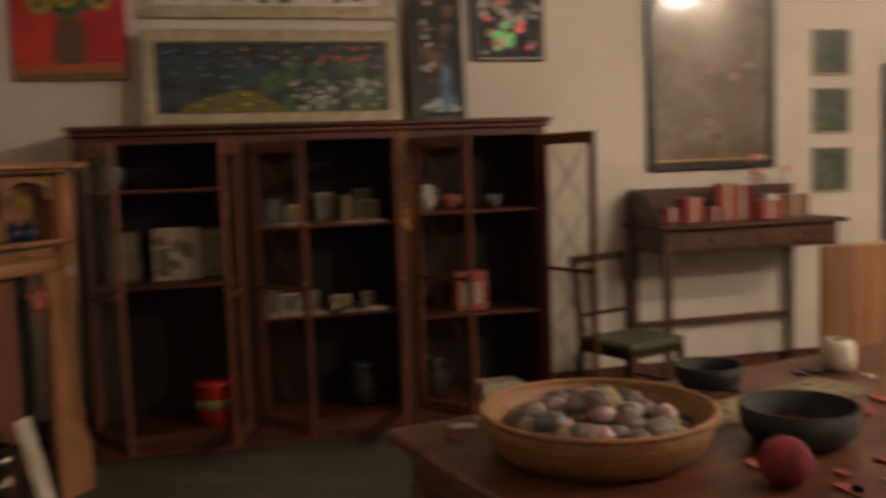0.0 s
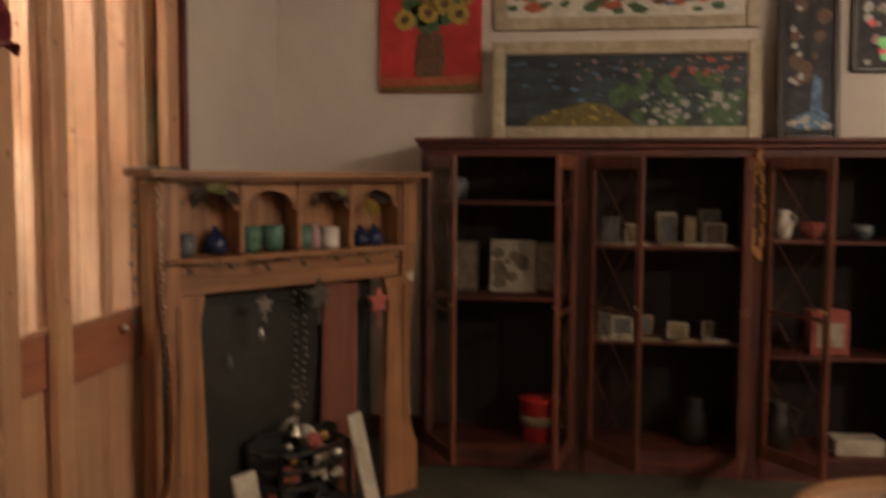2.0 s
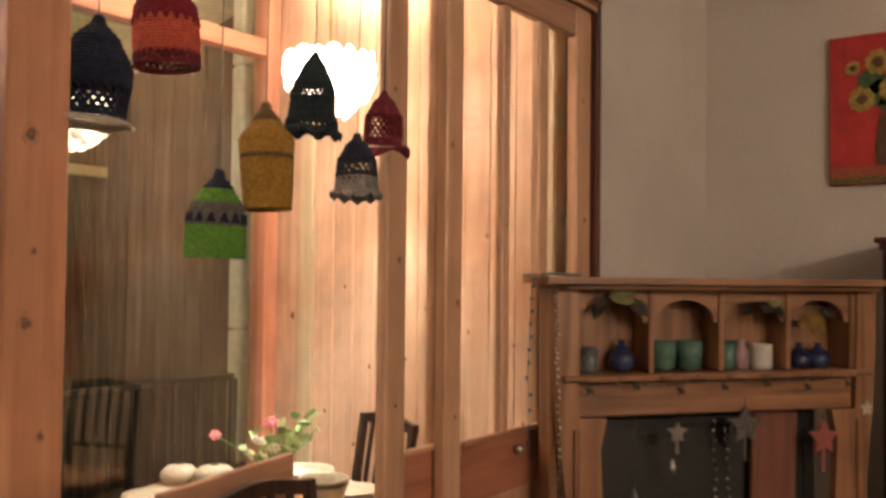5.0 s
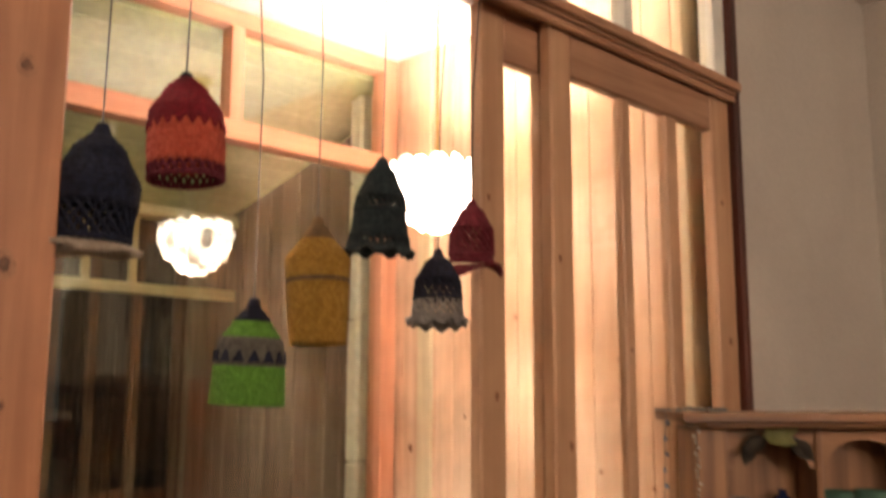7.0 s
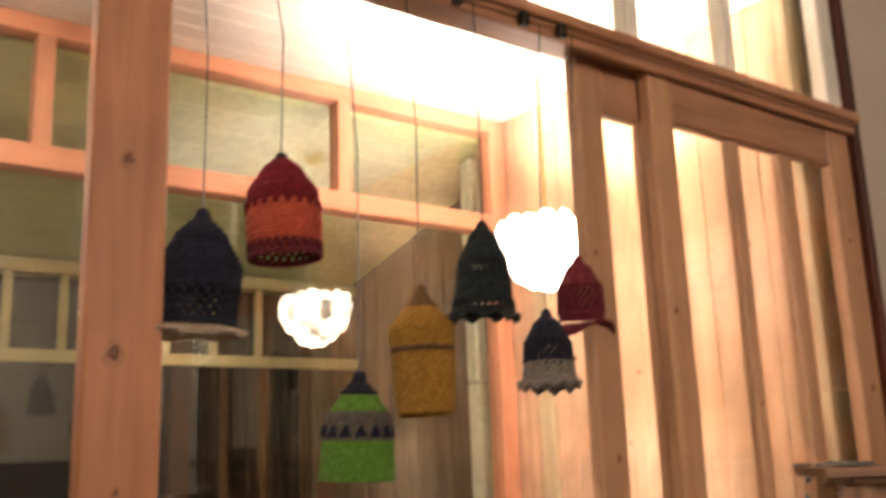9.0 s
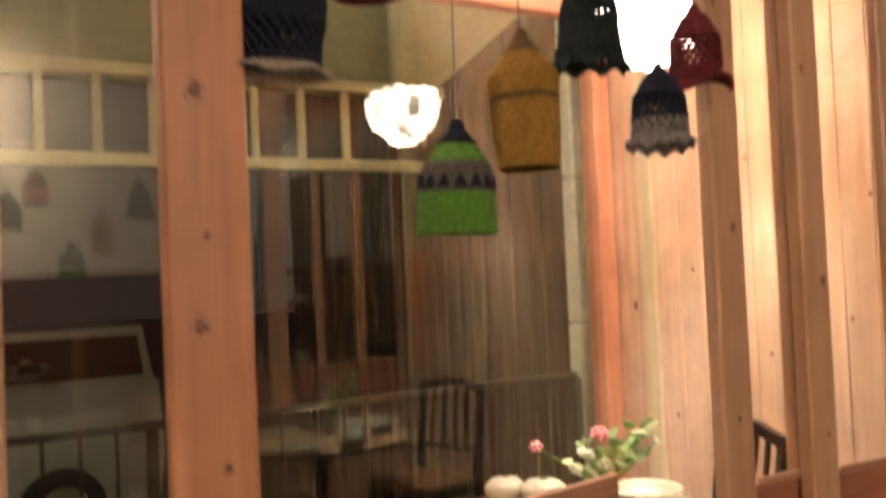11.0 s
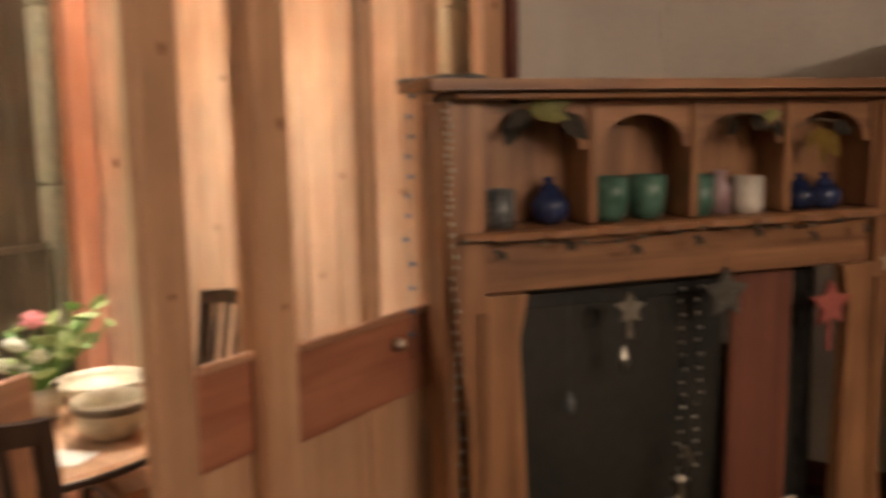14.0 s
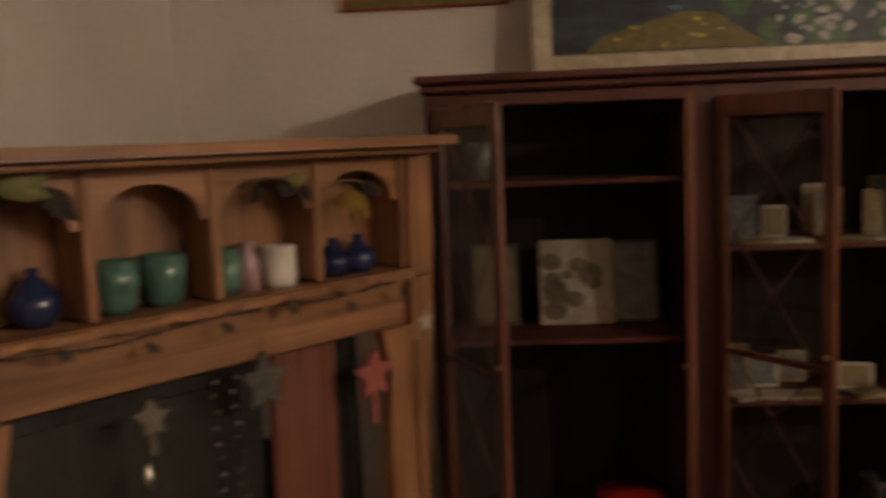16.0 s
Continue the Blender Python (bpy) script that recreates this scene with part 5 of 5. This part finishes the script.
for z in (2.07, 1.665, 1.25):
    pf = picture("small_green_picture", 4.60, 4.90, z, z + 0.32, YB - 0.003, 0.015, GILT, CANVAS_GREEN, "small unframed grey green picture, one of three in a column", 0, 0.02)
    scatter(pf, "green", 8, -0.11, 0.11, 0.04, 0.28, 0.015, 0.035, -0.0135)
    tagged(pf, group="three small pictures")
picture("dark_framed_picture", 5.18, 5.7, 0.75, 2.15, YB - 0.003, 0.06, FRAME_BLACK, CANVAS_DARK, "large dark framed picture at the end of the wall")

# ---- writing desk, chair and goods at the back ----
desk = thing("writing_desk", pose(3.15, 3.72, 0), "tall dark wooden writing desk with a low gallery", "desk")
for x in (0.03, 1.22):
    for y in (0.03, 0.48):
        part("leg", slab([(x - 0.025, 0.94), (x + 0.025, 0.94), (x + 0.016, 0.0), (x - 0.016, 0.0)], y - 0.02, y + 0.02), DESK_WOOD, desk)
part("apron", box(0, 1.25, 0.012, 0.50, 0.94, 1.085, 0.006), DESK_WOOD, desk)
part("desk_top", box(-0.03, 1.30, -0.03, 0.52, 1.087, 1.115, 0.008), DESK_WOOD, desk)
part("gallery_back", box(0, 1.25, 0.48, 0.50, 1.117, 1.33, 0.005), DESK_WOOD, desk)
part("gallery_side", slab([(0.05, 1.117), (0.478, 1.117), (0.478, 1.33), (0.30, 1.31), (0.05, 1.16)], 0.0, 0.02, "yz"), DESK_WOOD, desk)
part("stretcher", box(0.05, 1.20, 0.47, 0.49, 0.40, 0.44, 0.005), DESK_WOOD, desk)
for x in (0.33, 0.92):
    part("drawer", box(x - 0.25, x + 0.25, 0.0, 0.011, 0.96, 1.07, 0.004), DESK_WOOD, desk)
    part("drawer_knob", ball(0.014, pose(x, -0.012, 1.015), 2), BRASS, desk, "", True)
for i, (x, w, h, mat) in enumerate(((0.30, 0.14, 0.16, DULL_RED), (0.46, 0.12, 0.09, CRIMSON), (0.66, 0.16, 0.22, CRIMSON), (0.86, 0.16, 0.12, DULL_RED), (0.16, 0.12, 0.10, CRIMSON), (1.05, 0.20, 0.15, RED_WOOD), (0.56, 0.12, 0.24, DULL_RED))):
    ob = thing("red_gift_box", pose(3.15 + x, 3.95, 1.115, 0, 0, random.uniform(-15, 15)), "red wrapped gift box on the writing desk", "box", "red gifts on the desk")
    part("carton", box(-w / 2, w / 2, -0.06, 0.06, 0, h, 0.006), mat, ob)
    part("ribbon", box(-0.012, 0.012, -0.063, 0.063, 0.002, h + 0.003, 0.001), CREAM, ob)
vase = pot("flower_vase", pose(4.05, 3.95, 1.115), [(0.04, 0), (0.06, 0.05), (0.05, 0.12), (0.035, 0.16)], WHITE_GLAZE, "white vase of pink paper blossom on the desk", "vase")
for k in range(16):
    a = random.uniform(0, 6.28)
    tip = Vector((0.15 * math.cos(a) * random.random() ** 0.5, 0.08 * math.sin(a), random.uniform(0.24, 0.42)))
    part("stem", tube([(0, 0, 0.12), tip * 0.6, tip], 0.002, 4), BROWN_GLAZE, vase)
    part("blossom", ball(random.uniform(0.014, 0.028), Matrix.Translation(tip), 1, 0.3), PINK if k % 3 else WHITE_PETAL, vase, "", True)

def chair(m, wood, seat_mat, label, top=0.98, slats=4, arch=0.05, group=""):
    ob = thing("dining_chair", m, label, "chair", group)
    W, D, S = 0.21, 0.20, 0.46
    # local -y is the front
    for s in (-1, 1):
        part("front_leg", slab([(s * W - 0.018, S - 0.03), (s * W + 0.018, S - 0.03), (s * W + 0.012, 0), (s * W - 0.012, 0)], -D - 0.016, -D + 0.016), wood, ob)
        pts = [(D + 0.06, 0), (D + 0.03, 0), (D - 0.018, S - 0.05), (D - 0.018, S + 0.05), (D + 0.045, top - 0.02), (D + 0.075, top - 0.02), (D + 0.018, S + 0.05), (D + 0.018, S - 0.05)]
        part("back_leg", slab(pts, s * W - 0.017, s * W + 0.017, "yz"), wood, ob)
        part("side_rail", box(s * W - 0.012, s * W + 0.012, -D + 0.02, D - 0.02, S - 0.07, S - 0.03, 0.004), wood, ob)
        part("stretcher", box(s * W - 0.008, s * W + 0.008, -D + 0.02, D + 0.02, 0.18, 0.20, 0.003), wood, ob)
    part("front_rail", box(-W + 0.02, W - 0.02, -D - 0.01, -D + 0.012, S - 0.07, S - 0.03, 0.004), wood, ob)
    part("seat", box(-W - 0.02, W + 0.02, -D - 0.03, D - 0.02, S - 0.028, S + 0.022, 0.018), seat_mat, ob, "padded seat")
    n = 12
    up = [(-W - 0.018 + (2 * W + 0.036) * i / n, top - 0.02 + arch * math.sin(math.pi * i / n) ** 2) for i in range(n + 1)]
    dn = [(u, v - 0.045) for u, v in reversed(up)]
    part("crest_rail", slab(up + dn, D + 0.046, D + 0.074), wood, ob)
    part("lower_rail", box(-W + 0.018, W - 0.018, D - 0.003, D + 0.017, S + 0.13, S + 0.155, 0.004), wood, ob)
    for k in range(slats):
        x = (-0.5 + (k + 0.5) / slats) * 2 * (W - 0.05)
        part("splat", slab([(D + 0.0, S + 0.157), (D + 0.012, S + 0.157), (D + 0.062, top - 0.03), (D + 0.05, top - 0.03)], x - 0.011, x + 0.011, "yz"), wood, ob)
    return ob

chair(pose(2.86, 3.62, 0, 0, 0, 20), DARK_WOOD, OLIVE, "dark chair with an olive seat beside the writing desk", 0.98, 0, 0.0)
chair(pose(-1.245, 1.30, 0, 0, 0, 90), DARK_WOOD, TABLE_WOOD, "dark stained slat back chair turned towards the room", 0.98, 4, 0.03, "chairs at the round table")
chair(pose(-2.175, 2.394, 0, 0, 0, -19), DARK_WOOD, SEAT_TAN, "dark stained chair beyond the round table", 0.98, 4, 0.03, "chairs at the round table")

# ---- round cafe table in the sunroom ----
tb = thing("round_table", pose(-2.10, 1.81, 0), "round pale wooden cafe table on a dark pedestal", "table")
part("tabletop", lathe([(0.0005, 0.725), (0.465, 0.725), (0.48, 0.735), (0.48, 0.752), (0.47, 0.76), (0.0005, 0.76)], 56), CAFE_TOP, tb)
part("edge_band", lathe([(0.4805, 0.732), (0.484, 0.734), (0.484, 0.75), (0.4805, 0.752), (0.4805, 0.732)], 56), DARK_WOOD, tb)
part("pedestal", lathe([(0.0005, 0.04), (0.05, 0.04), (0.04, 0.2), (0.032, 0.4), (0.045, 0.68), (0.11, 0.724), (0.0005, 0.724)], 20), BLACK, tb, "", True)
for a in (20, 110, 200, 290):
    f = part("foot", slab([(0, 0.10), (0.02, 0.10), (0.30, 0.03), (0.30, 0.0), (0.26, 0.0), (0.0, 0.05)], -0.02, 0.02), BLACK, tb)
    f.matrix_local = pose(0, 0, 0, 0, 0, a)
def bowl(x, y, r, h, mat, band, label, z=0.76):
    return pot("stoneware_bowl", pose(x, y, z), [(r * 0.5, 0), (r * 0.8, h * 0.25), (r * 0.97, h * 0.65), (r, h)], mat, label, "bowl", (r * 0.985, h * 0.74, h * 0.93, band) if band else None)
bowl(-1.80, 1.90, 0.093, 0.10, STONEWARE, BROWN_GLAZE, "cream stoneware bowl with a brown band on the table")
bowl(-2.13, 2.13, 0.13, 0.05, STONEWARE, None, "wide shallow cream bowl on the table")
for x, y, k in ((-2.50, 1.80, 1.0), (-2.38, 1.88, 1.15)):
    pot("covered_dish", pose(x, y, 0.76), [(0.05 * k, 0), (0.075 * k, 0.02), (0.075 * k, 0.045), (0.05 * k, 0.068), (0.02 * k, 0.075)], STONEWARE, "small rounded cream dish on the table", "dish")
def plate(x, y, r, label):
    p = part("plate", lathe([(0.0005, 0), (r * 0.7, 0.0), (r, 0.012), (r, 0.016), (r * 0.7, 0.006), (0.0005, 0.006)], 36), STONEWARE, None, "", True)
    p.location = (x, y, 0.76)
    tagged(p, label, "plate")
plate(-2.37, 1.58, 0.12, "cream stoneware plate on the round table")
plate(-1.84, 2.10, 0.12, "cream stoneware plate beside the bowls")
plate(-1.86, 1.66, 0.10, "cream stoneware saucer near the table edge")
fl = pot("flower_pot", pose(-2.08, 1.90, 0.76), [(0.04, 0), (0.05, 0.04), (0.05, 0.09)], STONEWARE, "cream pot of pink and white flowers with green leaves", "flower pot")
def stem_leaf(tip, turn, size, mat):
    part("stem", tube([(0.0, 0.0, 0.07), tip * 0.55 + Vector((0, 0, 0.035)), tip], 0.0022, 4), LEAF, fl)
    pts = [(size * math.cos(q) * (1 + 0.15 * math.cos(q)), 0.55 * size * math.sin(q) * (1 - 0.25 * math.cos(q))) for q in [2 * math.pi * j / 12 for j in range(12)]]
    lf = part("leaf", slab(pts, -0.0012, 0.0012, "xy"), mat, fl)
    lf.matrix_local = Matrix.Translation(tip) @ pose(0, 0, 0, random.uniform(20, 80), random.uniform(-50, 50), turn)

def stem_flower(tip, size, mat):
    part("stem", tube([(0.0, 0.0, 0.07), tip * 0.5 + Vector((0, 0, 0.05)), tip], 0.0024, 4), LEAF, fl)
    bm = bmesh.new()
    join(bm, ball(size * 0.55, None, 1, 0.2))
    for ring, (n, tilt, reach) in enumerate(((6, 25, 0.75), (5, 60, 0.55))):
        for k in range(n):
            petal = ball(size * 0.5, Matrix.Diagonal((1.0, 0.75, 0.3, 1)), 1)
            join(bm, petal, pose(0, 0, 0, 0, 0, 360 * k / n + 30 * ring) @ pose(reach * size, 0, 0.2 * size * ring, 0, -tilt, 0))
    fb_ = part("blossom", bm, mat, fl, "", True)
    fb_.matrix_local = Matrix.Translation(tip) @ pose(0, 0, 0, random.uniform(10, 60), random.uniform(-40, 20), random.uniform(0, 360))

PALE_LEAF = surface("pale_green_leaf", (0.26, 0.36, 0.12), (0.46, 0.54, 0.26), 0.55, 0, (30, 30, 30), 4, 0.1)
VIEW = Vector((-0.72, 0.69, 0))
for u, z, size, mat in ((-0.21, 0.20, 0.022, PINK), (0.0, 0.235, 0.030, PINK), (-0.09, 0.12, 0.030, WHITE_PETAL), (-0.05, 0.17, 0.030, WHITE_PETAL), (-0.03, 0.11, 0.026, WHITE_PETAL), (0.01, 0.14, 0.026, WHITE_PETAL)):
    stem_flower(Vector((0.69, 0.72, 0)) * u + VIEW * random.uniform(-0.05, 0.03) + Vector((0, 0, z + 0.035)), size, mat)
for k in range(46):
    u = random.gauss(0.045, 0.06)
    tip = Vector((0.69, 0.72, 0)) * u + VIEW * random.uniform(-0.07, 0.07) + Vector((0, 0, random.uniform(0.12, 0.25) + max(0.0, 0.6 * u)))
    stem_leaf(tip, random.uniform(0, 360), random.uniform(0.018, 0.034), LEAF if k % 3 == 0 else PALE_LEAF)
napkin = part("paper_napkin", slab([(-0.06, -0.05), (0.055, -0.045), (0.06, 0.05), (-0.05, 0.055)], 0, 0.003, "xy"), WHITE)
napkin.matrix_world = pose(-1.76, 1.735, 0.7605, 0, 0, 24)
tagged(napkin, "folded white paper napkin on the round table", "napkin")
bd = thing("bench_back", pose(-1.60, 1.285, 0, 0, 0, 102), "smooth tan timber back board of a bench at the table", "bench")
part("back_board", box(-0.335, 0.335, 0.0, 0.022, 0.10, 1.01, 0.005), BENCH, bd)
for x in (-0.30, 0.30):
    part("foot", box(x - 0.025, x + 0.025, -0.03, 0.05, 0, 0.098, 0.004), BENCH, bd)

# ---- display table in the room ----
TM = pose(0.81, 0.786, 0, 0, 0, 12)
dt = thing("display_table", TM, "reddish wooden display table covered in small crafts", "table")
part("tabletop", box(0, 1.95, -1.05, 0, 0.875, 0.91, 0.008), TABLE_WOOD, dt)
part("apron", box(0.05, 1.90, -1.0, -0.05, 0.79, 0.873, 0.004), TABLE_WOOD, dt)
for x in (0.08, 1.87):
    for y in (-0.97, -0.08):
        part("leg", slab([(x - 0.035, 0.788), (x + 0.035, 0.788), (x + 0.022, 0), (x - 0.022, 0)], y - 0.03, y + 0.03), TABLE_WOOD, dt)
def on_table(x, y, z=0.91, rz=0):
    return TM @ pose(x, y, z, 0, 0, rz)
bk = thing("straw_basket", on_table(0.325, -0.42), "wide coiled straw basket heaped with pebbles", "basket")
part("basket", lathe([(0.0005, 0), (0.20, 0.0), (0.235, 0.03), (0.248, 0.07), (0.25, 0.098), (0.242, 0.102), (0.236, 0.07), (0.22, 0.04), (0.19, 0.015), (0.0005, 0.012)], 56, 0.004, 14), WICKER, bk, "", True)
part("rim", lathe([(0.24, 0.098), (0.246, 0.104), (0.253, 0.104), (0.257, 0.098), (0.252, 0.092), (0.24, 0.098)], 56, 0.004, 14), WICKER, bk, "bound straw rim", True)
for k in range(75):
    a, rr = random.uniform(0, 6.28), 0.20 * random.random() ** 0.5
    s = random.uniform(0.024, 0.042)
    ob = part("pebble", ball(s, Matrix.Diagonal((1.15, 0.95, 0.75, 1)), 2, 0.25), random.choice((STONE, STONE, STONE, STONE, BUFF, GREY_GLAZE, MAUVE_GLAZE)), None, "", True)
    ob.matrix_world = on_table(0.325 + rr * math.cos(a), -0.42 + rr * math.sin(a), 0.91 + 0.035 + 0.06 * (1 - rr / 0.22) + random.uniform(0, 0.03), random.uniform(0, 360))
    tagged(ob, "smooth mixed pebble heaped in the straw basket", "pebble", "pebbles in the basket")
bb = pot("black_bowl", on_table(0.735, -0.60), [(0.09, 0), (0.122, 0.03), (0.128, 0.085)], RUBBER, "round black bowl with a red lining on the table", "bowl")
part("lining", lathe([(0.0005, 0.018), (0.100, 0.016), (0.108, 0.03), (0.0005, 0.024)], 26), CRIMSON, bb, "crimson lining", True)
bw = pot("black_bowl", on_table(0.93, -0.11), [(0.075, 0), (0.09, 0.03), (0.094, 0.06)], RUBBER, "black felt bowl at the far edge of the table", "bowl")
yb = part("wool_ball", ball(0.05, None, 3, 0.08), CRIMSON, None, "", True)
yb.matrix_world = on_table(0.50, -0.78, 0.957)
tagged(yb, "ball of crimson wool beside the black bowl", "wool ball")
pot("glass_jar", on_table(1.36, -0.18), [(0.045, 0), (0.05, 0.04), (0.046, 0.075), (0.036, 0.09)], WHITE_GLAZE, "small white jar on the display table", "jar")
runner = thing("patterned_runner", on_table(0.93, -0.335, 0.9105, 4), "beige table runner with rows of dark spots", "cloth")
part("cloth", slab([(-0.30 + 0.6 * i / 12, -0.085 + 0.004 * math.sin(i * 1.7)) for i in range(13)] + [(0.30 - 0.6 * i / 12, 0.085 + 0.004 * math.sin(i * 2.3)) for i in range(13)], 0, 0.004, "xy"), BUFF, runner)
for k in range(33):
    u, v = -0.27 + 0.054 * (k % 11), -0.055 + 0.055 * (k // 11)
    part("spot", slab([(u + 0.014 * math.cos(q), v + 0.010 * math.sin(q)) for q in [2 * math.pi * j / 8 for j in range(8)]], 0.0042, 0.0052, "xy"), FRAME_BLACK, runner)
for k in range(170):
    x, y = random.uniform(0.04, 1.35), random.uniform(-0.98, -0.05)
    if (abs(x - 0.93) < 0.34 and abs(y + 0.335) < 0.13) or (x - 0.325) ** 2 + (y + 0.42) ** 2 < 0.30 ** 2 or (x - 0.735) ** 2 + (y + 0.60) ** 2 < 0.20 ** 2 or (x - 0.50) ** 2 + (y + 0.78) ** 2 < 0.09 ** 2:
        continue
    n = random.randint(4, 7)
    ob = part("felt_scrap", slab(blob(0, 0, random.uniform(0.02, 0.045), n, 0.6), 0, 0.006, "xy"), random.choice((FRAME_BLACK, CREAM, BUFF, SILVER, FRAME_BLACK, DULL_RED)))
    ob.matrix_world = on_table(x, y, 0.911, random.uniform(0, 360))
    tagged(ob, "small cut craft piece lying on the table", "craft piece", "craft pieces on the table")
side = thing("tan_board", pose(2.54, 1.44, 0, 0, 0, -4), "plain tan wooden board standing behind the table", "board")
part("panel", box(0, 0.5, 0, 0.025, 0.0, 1.21, 0.02), MANTEL_U, side)
